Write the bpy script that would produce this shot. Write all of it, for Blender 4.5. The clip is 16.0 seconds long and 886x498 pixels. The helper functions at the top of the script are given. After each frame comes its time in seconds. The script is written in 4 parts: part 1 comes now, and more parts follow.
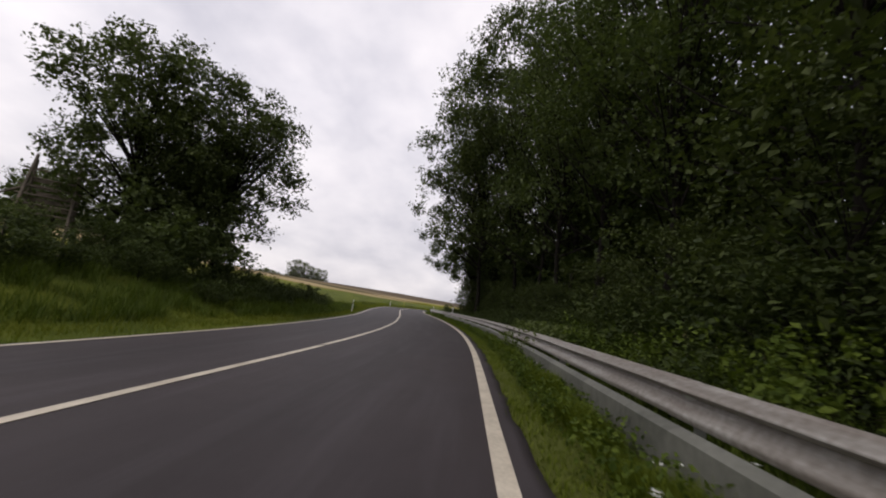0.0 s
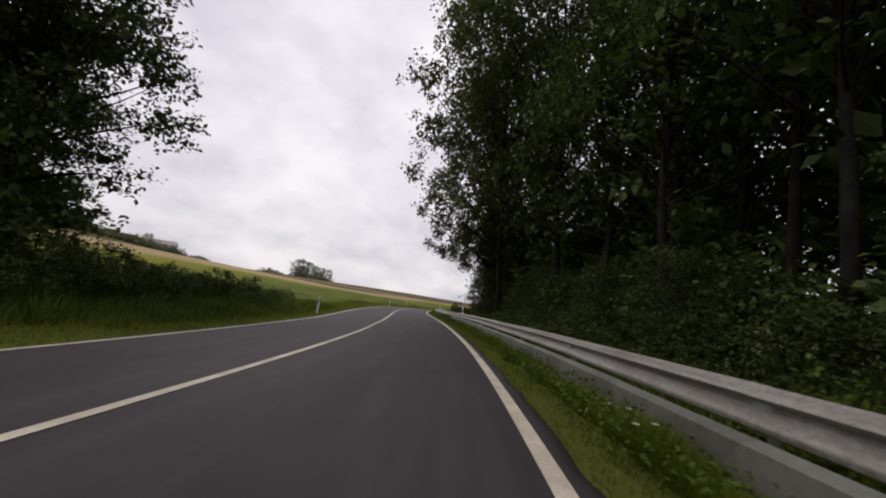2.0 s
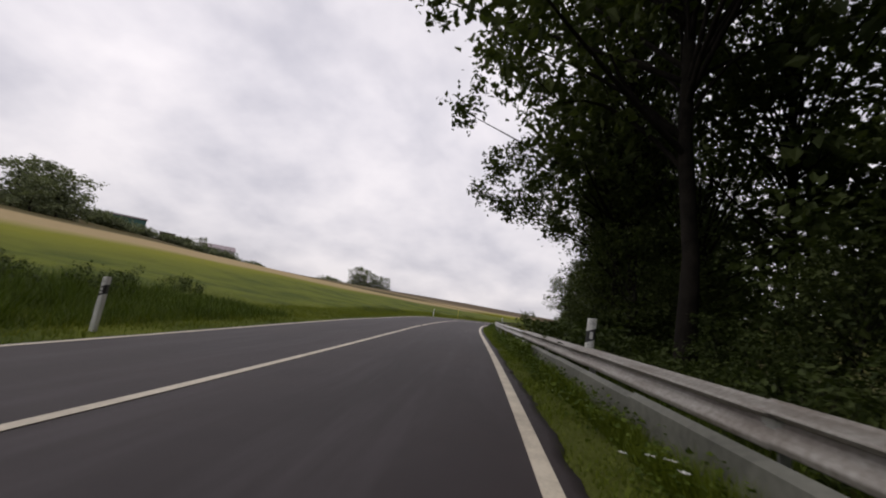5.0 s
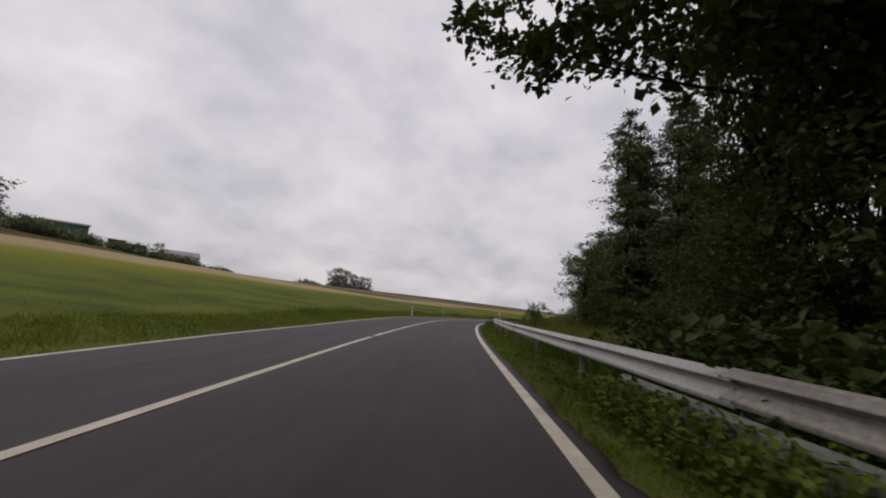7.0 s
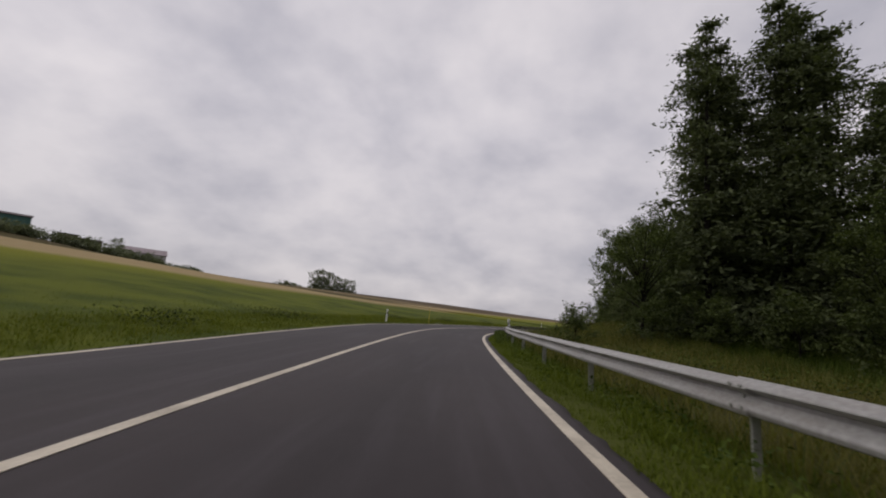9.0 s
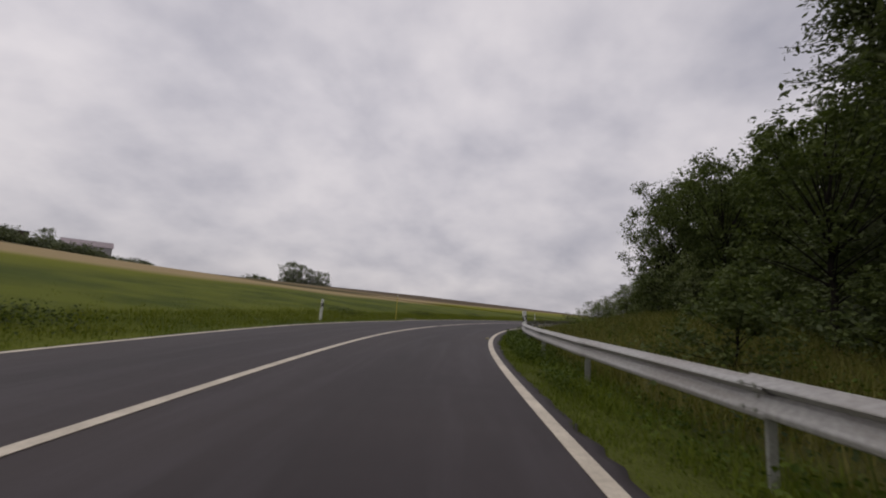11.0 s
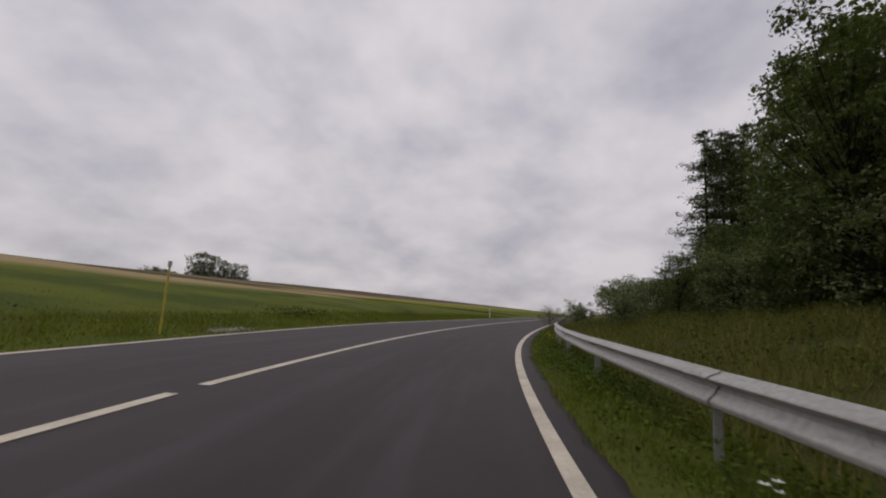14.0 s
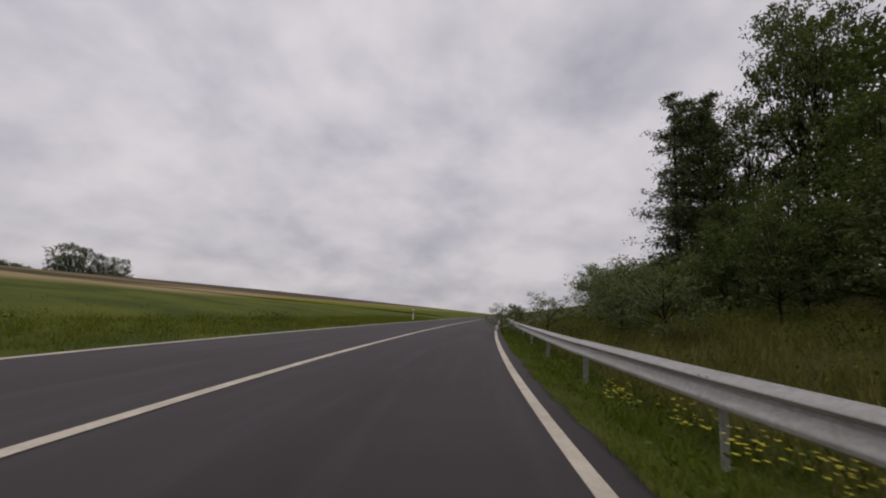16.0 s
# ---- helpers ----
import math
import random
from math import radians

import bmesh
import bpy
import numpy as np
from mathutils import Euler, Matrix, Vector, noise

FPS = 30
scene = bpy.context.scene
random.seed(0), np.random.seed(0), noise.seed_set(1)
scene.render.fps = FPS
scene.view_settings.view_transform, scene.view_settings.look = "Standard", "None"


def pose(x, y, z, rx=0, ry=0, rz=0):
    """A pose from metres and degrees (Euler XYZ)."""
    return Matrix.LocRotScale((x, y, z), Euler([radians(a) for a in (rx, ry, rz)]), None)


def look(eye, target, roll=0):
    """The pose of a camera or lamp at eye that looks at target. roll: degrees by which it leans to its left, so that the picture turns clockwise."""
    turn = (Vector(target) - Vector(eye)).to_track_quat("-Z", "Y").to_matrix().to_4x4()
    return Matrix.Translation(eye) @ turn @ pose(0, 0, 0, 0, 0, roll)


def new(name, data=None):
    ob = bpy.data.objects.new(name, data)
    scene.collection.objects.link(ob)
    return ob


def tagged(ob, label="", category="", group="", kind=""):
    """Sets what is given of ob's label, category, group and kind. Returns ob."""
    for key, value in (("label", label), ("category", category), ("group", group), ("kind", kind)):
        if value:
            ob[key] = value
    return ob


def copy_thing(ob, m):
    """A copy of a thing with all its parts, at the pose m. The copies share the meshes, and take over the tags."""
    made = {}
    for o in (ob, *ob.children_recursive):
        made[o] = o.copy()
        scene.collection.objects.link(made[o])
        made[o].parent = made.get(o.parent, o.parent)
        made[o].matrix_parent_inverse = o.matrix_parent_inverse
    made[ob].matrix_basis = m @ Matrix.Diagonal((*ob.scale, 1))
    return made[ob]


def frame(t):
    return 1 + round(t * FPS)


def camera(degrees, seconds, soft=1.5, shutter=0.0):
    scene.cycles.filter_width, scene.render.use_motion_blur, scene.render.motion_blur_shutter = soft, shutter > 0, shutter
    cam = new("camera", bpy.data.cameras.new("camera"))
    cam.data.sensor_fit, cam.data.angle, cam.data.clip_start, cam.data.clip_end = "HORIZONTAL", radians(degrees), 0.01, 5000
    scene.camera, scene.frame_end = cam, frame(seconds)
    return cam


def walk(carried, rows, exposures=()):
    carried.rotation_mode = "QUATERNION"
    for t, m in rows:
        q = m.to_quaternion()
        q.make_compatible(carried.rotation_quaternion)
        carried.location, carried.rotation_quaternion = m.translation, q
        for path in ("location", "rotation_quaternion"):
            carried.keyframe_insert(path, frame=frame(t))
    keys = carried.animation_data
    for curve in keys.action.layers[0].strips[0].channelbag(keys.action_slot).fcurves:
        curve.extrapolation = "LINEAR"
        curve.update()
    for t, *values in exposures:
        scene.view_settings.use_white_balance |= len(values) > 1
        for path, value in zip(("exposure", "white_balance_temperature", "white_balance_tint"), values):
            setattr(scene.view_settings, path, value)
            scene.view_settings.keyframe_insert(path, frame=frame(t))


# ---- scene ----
cam = camera(93.8, 16.0, soft=2.0, shutter=0.13)
PATH = [
    (0.0, pose(-0.064, -0.001, 1.004, 98.22, -7.67, 1.61)),
    (0.5, pose(-0.065, 3.295, 0.999, 99.00, -6.76, 0.38)),
    (1.0, pose(-0.090, 6.414, 0.994, 99.10, -5.59, 1.86)),
    (1.5, pose(-0.113, 9.274, 0.988, 98.89, -6.87, 4.67)),
    (2.0, pose(-0.178, 12.341, 0.987, 98.01, -7.06, 2.88)),
    (2.5, pose(-0.281, 15.471, 0.985, 97.86, -7.33, 4.64)),
    (3.0, pose(-0.408, 18.811, 0.982, 98.55, -6.17, 4.84)),
    (3.5, pose(-0.462, 22.303, 0.992, 98.13, -7.58, 3.73)),
    (4.0, pose(-0.593, 25.763, 1.002, 97.85, -10.18, 3.00)),
    (4.5, pose(-0.937, 29.164, 0.998, 98.42, -9.60, 8.32)),
    (4.7, pose(-1.082, 30.513, 0.997, 98.42, -8.54, 11.36)),
    (7.0, pose(-3.045, 43.833, 0.976, 98.32, -5.00, 9.51)),
    (7.5, pose(-3.506, 46.418, 0.972, 98.07, -4.03, 10.58)),
    (8.0, pose(-4.023, 49.100, 0.966, 98.15, -4.15, 12.33)),
    (8.5, pose(-4.504, 52.175, 0.965, 98.59, -5.22, 11.27)),
    (9.0, pose(-4.908, 55.475, 0.968, 99.07, -5.37, 7.75)),
    (9.5, pose(-5.243, 58.693, 0.972, 98.87, -5.28, 6.08)),
    (12.0, pose(-6.463, 73.929, 0.986, 98.20, -2.18, 3.26)),
    (12.5, pose(-6.558, 77.272, 0.990, 98.26, -2.39, 0.87)),
    (13.0, pose(-6.408, 80.530, 0.992, 98.83, -4.86, -2.01)),
    (13.5, pose(-6.215, 83.532, 0.993, 98.87, -5.36, -2.47)),
    (14.0, pose(-6.018, 86.383, 0.993, 98.09, -3.35, -3.47)),
    (14.5, pose(-5.723, 89.305, 0.993, 98.16, 1.52, -6.24)),
    (15.0, pose(-5.325, 92.193, 0.993, 97.97, 1.41, -10.56)),
    (15.5, pose(-4.763, 94.973, 0.993, 97.16, -2.75, -12.45)),
    (16.0, pose(-4.076, 98.042, 0.994, 98.68, -2.87, -14.02)),
]
EXPOSURES = [(0.0, 0.47), (4.7, 0.40), (7.0, 0.08), (8.0, 0.0), (16.0, -0.07)]
walk(cam, PATH, EXPOSURES)

# ---- world and sun: a bright overcast sky ----
world = bpy.data.worlds.new("overcast_sky")
scene.world = world
world.use_nodes = True
wn, wl = world.node_tree.nodes, world.node_tree.links
wn.clear()


def wnode(kind, **sockets):
    n = wn.new(kind)
    for k, v in sockets.items():
        n.inputs[k.replace("_", " ")].default_value = v
    return n


def wmath(op, a, b=None, c=None):
    n = wn.new("ShaderNodeMath")
    n.operation = op
    for i, v in enumerate((a, b, c)):
        if v is None:
            continue
        if isinstance(v, (int, float)):
            n.inputs[i].default_value = v
        else:
            wl.new(v, n.inputs[i])
    return n.outputs[0]


w_out = wn.new("ShaderNodeOutputWorld")
w_bg = wn.new("ShaderNodeBackground")
w_sky = wn.new("ShaderNodeTexSky")
w_sky.sky_type = "NISHITA"
w_sky.sun_disc = False
w_sky.sun_elevation = radians(48)
w_sky.sun_rotation = radians(-60)
w_dir = wn.new("ShaderNodeTexCoord")
w_sep = wn.new("ShaderNodeSeparateXYZ")
wl.new(w_dir.outputs["Generated"], w_sep.inputs[0])
w_z = wmath("MAXIMUM", w_sep.outputs[2], 0.0)
w_den = wmath("ADD", w_z, 0.48)
w_u = wmath("DIVIDE", w_sep.outputs[0], w_den)
w_v = wmath("DIVIDE", w_sep.outputs[1], w_den)
w_vec = wn.new("ShaderNodeCombineXYZ")
wl.new(w_u, w_vec.inputs[0])
wl.new(w_v, w_vec.inputs[1])
w_big = wnode("ShaderNodeTexNoise", Scale=2.1, Detail=4.0, Roughness=0.5)
w_small = wnode("ShaderNodeTexNoise", Scale=5.0, Detail=5.0, Roughness=0.52)
w_big.inputs["Distortion"].default_value = 0.25
wl.new(w_vec.outputs[0], w_big.inputs["Vector"])
wl.new(w_vec.outputs[0], w_small.inputs["Vector"])
w_mixf = wmath("ADD", wmath("MULTIPLY", w_big.outputs["Fac"], 0.62), wmath("MULTIPLY", w_small.outputs["Fac"], 0.38))
w_ramp = wn.new("ShaderNodeValToRGB")
w_ramp.color_ramp.elements[0].position = 0.31
w_ramp.color_ramp.elements[0].color = (0.41, 0.40, 0.46, 1)
w_ramp.color_ramp.elements[1].position = 0.62
w_ramp.color_ramp.elements[1].color = (0.755, 0.71, 0.735, 1)
e_mid = w_ramp.color_ramp.elements.new(0.49)
e_mid.color = (0.625, 0.594, 0.635, 1)
wl.new(w_mixf, w_ramp.inputs[0])
w_mix = wn.new("ShaderNodeMixRGB")
w_mix.inputs[0].default_value = 0.04
wl.new(w_ramp.outputs[0], w_mix.inputs[1])
w_skys = wn.new("ShaderNodeMixRGB")
w_skys.blend_type = "MULTIPLY"
w_skys.inputs[0].default_value = 1.0
w_skys.inputs[2].default_value = (0.1, 0.1, 0.1, 1)
wl.new(w_sky.outputs[0], w_skys.inputs[1])
wl.new(w_skys.outputs[0], w_mix.inputs[2])
# an overcast sky is dimmer towards the horizon
w_dim = wmath("MINIMUM", wmath("MULTIPLY_ADD", w_z, 0.45, 0.84), 1.03)
w_grad = wn.new("ShaderNodeVectorMath")
w_grad.operation = "SCALE"
wl.new(w_mix.outputs[0], w_grad.inputs[0])
wl.new(w_dim, w_grad.inputs["Scale"])
wl.new(w_grad.outputs[0], w_bg.inputs[0])
w_bg.inputs[1].default_value = 1.0
wl.new(w_bg.outputs[0], w_out.inputs[0])

sun = new("sun", bpy.data.lights.new("sun", "SUN"))
sun.data.energy = 0.5
sun.data.angle = radians(25)
sun.data.color = (1.0, 0.96, 0.9)
sun.matrix_world = look((-40, 20, 60), (0, 45, 0))


# ---- materials ----
def nodes_of(name):
    m = bpy.data.materials.new(name)
    m.use_nodes = True
    nt = m.node_tree
    return m, nt.nodes, nt.links, nt.nodes["Principled BSDF"]


def ramp(n, l, fac, stops):
    r = n.new("ShaderNodeValToRGB")
    els = r.color_ramp.elements
    while len(els) < len(stops):
        els.new(0.5)
    for e, (p, c) in zip(els, stops):
        e.position, e.color = p, (*c, 1)
    l.new(fac, r.inputs[0])
    return r.outputs[0]


def tex(n, l, scale, detail=4.0, rough=0.55, vec=None):
    t = n.new("ShaderNodeTexNoise")
    t.inputs["Scale"].default_value = scale
    t.inputs["Detail"].default_value = detail
    t.inputs["Roughness"].default_value = rough
    if vec is None:
        c = n.new("ShaderNodeTexCoord")
        vec = c.outputs["Object"]
    l.new(vec, t.inputs["Vector"])
    return t.outputs["Fac"]


def mixc(n, l, fac, a, b, mode="MIX"):
    m = n.new("ShaderNodeMixRGB")
    m.blend_type = mode
    for i, v in enumerate((fac, a, b)):
        if isinstance(v, (int, float)):
            m.inputs[i].default_value = v
        elif isinstance(v, tuple):
            m.inputs[i].default_value = (*v, 1)
        else:
            l.new(v, m.inputs[i])
    return m.outputs[0]


def maths(n, l, op, a, b=None, clamp=False):
    m = n.new("ShaderNodeMath")
    m.operation = op
    m.use_clamp = clamp
    for i, v in enumerate((a, b)):
        if v is None:
            continue
        if isinstance(v, (int, float)):
            m.inputs[i].default_value = v
        else:
            l.new(v, m.inputs[i])
    return m.outputs[0]


def bump(n, l, p, height, strength, dist=0.01):
    b = n.new("ShaderNodeBump")
    b.inputs["Strength"].default_value = strength
    b.inputs["Distance"].default_value = dist
    l.new(height, b.inputs["Height"])
    l.new(b.outputs[0], p.inputs["Normal"])


def simple(name, lo, hi, scale, rough=0.7, metal=0.0, fine=0.0, bstr=0.2, bdist=0.01):
    """Two-scale noise between two colours, with fine grain and relief."""
    m, n, l, p = nodes_of(name)
    a = tex(n, l, scale)
    b = tex(n, l, scale * 14, 3.0)
    f = maths(n, l, "ADD", maths(n, l, "MULTIPLY", a, 0.65), maths(n, l, "MULTIPLY", b, 0.35))
    col = ramp(n, l, f, [(0.36, lo), (0.64, hi)])
    l.new(col, p.inputs["Base Color"])
    p.inputs["Roughness"].default_value = rough
    p.inputs["Metallic"].default_value = metal
    bump(n, l, p, b, bstr, bdist)
    return m


def leaf_mat(name, lo, hi, trans=0.35, rough=0.55):
    """Foliage: every leaf its own shade, light passing through."""
    m, n, l, p = nodes_of(name)
    g = n.new("ShaderNodeNewGeometry")
    oi = n.new("ShaderNodeObjectInfo")
    f = maths(n, l, "ADD", maths(n, l, "MULTIPLY", g.outputs["Random Per Island"], 0.6), maths(n, l, "MULTIPLY", tex(n, l, 0.35, 2.0), 0.5))
    f = maths(n, l, "ADD", f, maths(n, l, "MULTIPLY", oi.outputs["Random"], 0.16))
    col = ramp(n, l, f, [(0.25, lo), (0.95, hi)])
    l.new(col, p.inputs["Base Color"])
    p.inputs["Roughness"].default_value = rough
    p.inputs["Specular IOR Level"].default_value = 0.1
    tr = n.new("ShaderNodeBsdfTranslucent")
    l.new(mixc(n, l, 1.0, col, (0.9, 1.0, 0.45), "MULTIPLY"), tr.inputs["Color"])
    mx = n.new("ShaderNodeMixShader")
    mx.inputs[0].default_value = trans
    l.new(p.outputs[0], mx.inputs[1])
    l.new(tr.outputs[0], mx.inputs[2])
    l.new(mx.outputs[0], n["Material Output"].inputs["Surface"])
    return m


def steel(name, lo, hi, stain, amount):
    """Galvanised sheet: mottled zinc with streaks of dirt and lichen along its length."""
    m, n, l, p = nodes_of(name)
    c = n.new("ShaderNodeTexCoord")
    mp = n.new("ShaderNodeMapping")
    mp.inputs["Scale"].default_value = (3.0, 0.7, 9.0)
    geo = n.new("ShaderNodeNewGeometry")
    l.new(geo.outputs["Position"], mp.inputs["Vector"])
    streak = tex(n, l, 1.3, 5.0, 0.62, mp.outputs[0])
    fleck = tex(n, l, 22.0, 4.0, 0.6, geo.outputs["Position"])
    wide = tex(n, l, 0.8, 3.0, 0.5, geo.outputs["Position"])
    col = ramp(n, l, fleck, [(0.35, lo), (0.65, hi)])
    f = ramp(n, l, maths(n, l, "ADD", maths(n, l, "MULTIPLY", streak, 0.7), maths(n, l, "MULTIPLY", wide, 0.3)), [(0.43, (0, 0, 0)), (0.60, (1, 1, 1))])
    col = mixc(n, l, maths(n, l, "MULTIPLY", f, amount), col, stain)
    l.new(col, p.inputs["Base Color"])
    p.inputs["Roughness"].default_value = 0.55
    p.inputs["Metallic"].default_value = 0.25
    bump(n, l, p, fleck, 0.12, 0.004)
    return m


M_OAK = leaf_mat("oak_leaves", (0.034, 0.047, 0.018), (0.1, 0.122, 0.04), 0.3)
M_DARK = leaf_mat("forest_leaves", (0.038, 0.054, 0.021), (0.108, 0.136, 0.046), 0.3)
M_SHRUB = leaf_mat("shrub_leaves", (0.026, 0.039, 0.012), (0.076, 0.097, 0.029), 0.28)
M_SPRUCE = leaf_mat("spruce_needles", (0.060, 0.074, 0.040), (0.145, 0.168, 0.080), 0.25)
M_WILLOW = leaf_mat("willow_leaves", (0.085, 0.105, 0.052), (0.24, 0.265, 0.14), 0.4)
M_GRASS = leaf_mat("verge_grass_blades", (0.070, 0.098, 0.010), (0.15, 0.182, 0.020), 0.3)
M_ASH = leaf_mat("ash_leaves", (0.050, 0.067, 0.027), (0.142, 0.170, 0.062), 0.35)
# leaves of the distant trees and hedge: aerial haze painted in as paler grey-green
M_FAR = leaf_mat("haze_paled_leaves", (0.088, 0.102, 0.064), (0.19, 0.21, 0.125), 0.3)
M_MEADOW = leaf_mat("meadow_grass_blades", (0.1, 0.12, 0.012), (0.17, 0.182, 0.02), 0.3)
M_TALL = leaf_mat("tall_grass_blades", (0.098, 0.099, 0.025), (0.222, 0.198, 0.062), 0.4)
M_WEED = leaf_mat("weed_leaves", (0.036, 0.06, 0.009), (0.115, 0.152, 0.022), 0.25)
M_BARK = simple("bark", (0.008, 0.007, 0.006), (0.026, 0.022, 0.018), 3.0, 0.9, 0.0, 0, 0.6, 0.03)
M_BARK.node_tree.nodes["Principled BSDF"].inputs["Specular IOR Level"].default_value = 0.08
M_STEEL_OLD = steel("stained_old_steel", (0.23, 0.21, 0.185), (0.36, 0.34, 0.31), (0.115, 0.084, 0.06), 0.5)
M_STEEL = steel("galvanised_steel", (0.32, 0.31, 0.295), (0.43, 0.42, 0.40), (0.20, 0.165, 0.13), 0.3)
M_POST = simple("weathered_post_steel", (0.26, 0.26, 0.23), (0.48, 0.48, 0.44), 2.0, 0.6, 0.4, 0, 0.1)
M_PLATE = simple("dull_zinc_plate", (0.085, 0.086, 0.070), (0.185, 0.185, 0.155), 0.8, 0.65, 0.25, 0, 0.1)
M_LINE = simple("road_paint", (0.43, 0.375, 0.29), (0.68, 0.605, 0.48), 2.2, 0.6, 0.0, 0, 0.25, 0.004)
M_WHITE = simple("white_plastic", (0.58, 0.58, 0.55), (0.80, 0.80, 0.77), 3.0, 0.45, 0.0, 0, 0.05)
M_BLACK = simple("black_plastic", (0.012, 0.012, 0.013), (0.04, 0.04, 0.04), 4.0, 0.5, 0.0, 0, 0.05)


# ---- the line of the road ----
KNOTS = [-3.10, -3.27, -3.06, -3.30, -4.12, -5.25, -6.58, -7.87, -8.83, -9.30, -8.49, -6.33, -3.08, 0.62, 4.54, 8.57, 12.63, 16.68, 20.71, 24.71, 28.69, 32.66, 36.64, 40.62, 44.60, 48.60, 52.61]
KN0, KSTEP = -10.0, 10.0
kn = len(KNOTS)
ka, kb = np.eye(kn), np.zeros((kn, kn))
for i in range(1, kn - 1):
    ka[i, i - 1:i + 2] = (1, 4, 1)
    kb[i, i - 1:i + 2] = np.array((6, -12, 6)) / KSTEP ** 2
KM = np.linalg.solve(ka, kb) @ np.array(KNOTS)
KS = np.array(KNOTS)
KEND = 160.0


def road_x(y):
    """x of the centre line and its slope, for an array of y."""
    y = np.atleast_1d(np.asarray(y, float))
    yc = np.clip(y, KN0, KEND)
    i = np.clip(((yc - KN0) / KSTEP).astype(int), 0, kn - 2)
    u = yc - (KN0 + KSTEP * i)
    b = (KS[i + 1] - KS[i]) / KSTEP - KSTEP * (2 * KM[i] + KM[i + 1]) / 6
    v = KS[i] + b * u + KM[i] / 2 * u ** 2 + (KM[i + 1] - KM[i]) / (6 * KSTEP) * u ** 3
    d = b + KM[i] * u + (KM[i + 1] - KM[i]) / (2 * KSTEP) * u ** 2
    d = np.where(y < KN0, 0.0, d)
    return v + d * (y - yc), d


def beside(y, off):
    """Points at a distance off to the right of the centre line at the station y."""
    v, d = road_x(y)
    k = np.sqrt(1 + d * d)
    return v + off / k, np.atleast_1d(y) - off * d / k


def heading(y):
    return float(np.degrees(np.arctan2(-road_x(y)[1][0], 1.0)))


def smooth(a, b, x):
    t = np.clip((x - a) / (b - a), 0, 1)
    return t * t * (3 - 2 * t)


BANK_Y = (36, 46, 54, 62, 68, 82, 94, 106)
BANK_DEG = (3.65, 2.5, 1.8, 1.6, 1.0, 0.0, 0.0, -0.5)


def bank_deg(y):
    """Superelevation of the road, in degrees; the outer side of the bend lies higher."""
    return np.interp(y, BANK_Y, BANK_DEG)


def tilt_z(off, y):
    """Height that the banking of the bend adds at an offset and station; it dies out away from the road."""
    fade = 1 - smooth(16, 60, np.abs(off))
    return np.tan(np.radians(bank_deg(y))) * np.clip(np.asarray(off, float) - 3.1, -17, 14) * fade


def ground_z(off, y):
    """Height of the land at a distance off from the road (left negative) and station y."""
    off, y = np.broadcast_arrays(np.asarray(off, float), np.asarray(y, float))
    u = np.maximum(-off - 4.0, 0)
    top = 15.2 - 6.8 * smooth(85, 170, y) + 1.2 * smooth(230, 400, y)
    left = top * np.clip(u / 150, 0, 1) ** 1.03 + 2.4 * smooth(104, 132, u) * (1 - smooth(140, 205, y))
    bank = 0.9 * smooth(0.8, 6.0, u) * (1 - smooth(30, 48, y)) * (1 - smooth(40, 90, u))
    r = np.maximum(off - 4.6, 0)
    right = smooth(66, 92, y) * (1.4 * smooth(0.3, 8, r) + 2.1 * smooth(7, 19, r) + 5.0 * smooth(16, 48, r)) - (1 - smooth(55, 75, y)) * 0.25 * smooth(1, 6, r)
    roll = 0.05 * np.sin(y * 0.31 + off * 0.23) * smooth(1.0, 4.0, np.maximum(u, r))
    return left + bank + right + roll - 0.03 - 0.08 * smooth(3.9, 5.0, off) + tilt_z(off, y)


def z_at(off, y):
    return float(ground_z(off, y))


# ---- mesh helpers ----
def mesh_from(name, verts, faces, mat, attr=None, flat=True):
    """A mesh from arrays: faces all of one size."""
    v = np.ascontiguousarray(verts, np.float32)
    f = np.ascontiguousarray(faces, np.int32)
    me = bpy.data.meshes.new(name)
    me.vertices.add(len(v))
    me.vertices.foreach_set("co", v.ravel())
    k = f.shape[1]
    me.loops.add(f.size)
    me.loops.foreach_set("vertex_index", f.ravel())
    me.polygons.add(len(f))
    me.polygons.foreach_set("loop_start", np.arange(0, f.size, k, dtype=np.int32))
    me.polygons.foreach_set("use_smooth", np.full(len(f), not flat, dtype=bool))
    if attr is not None:
        at = me.attributes.new("off", "FLOAT", "POINT")
        at.data.foreach_set("value", np.ascontiguousarray(attr, np.float32))
    me.update(calc_edges=True)
    me.materials.append(mat)
    return me


def part(name, me, parent, label=""):
    """Links a mesh as one part under a thing."""
    ob = new(name, me)
    ob.parent = parent
    return tagged(ob, label) if label else ob


def strip(name, y0, y1, step, profile, mat, close=False, smooth_shade=False):
    """A sheet or tube swept along the road; profile: rows of (offset, height)."""
    ys = np.arange(y0, y1 + step * 0.5, step)
    v, d = road_x(ys)
    k = np.sqrt(1 + d * d)
    pts = []
    for o, z in profile:
        pts.append(np.stack([v + o / k, ys - o * d / k, z + tilt_z(o, ys)], 1))
    pts = np.stack(pts, 1)
    n, m = pts.shape[:2]
    a = np.arange(n - 1)[:, None] * m + np.arange(m if close else m - 1)[None]
    b = np.arange(n - 1)[:, None] * m + (np.arange(m if close else m - 1)[None] + 1) % m
    f = np.stack([a, b, b + m, a + m], 2).reshape(-1, 4)
    return mesh_from(name, pts.reshape(-1, 3), f, mat, flat=not smooth_shade)


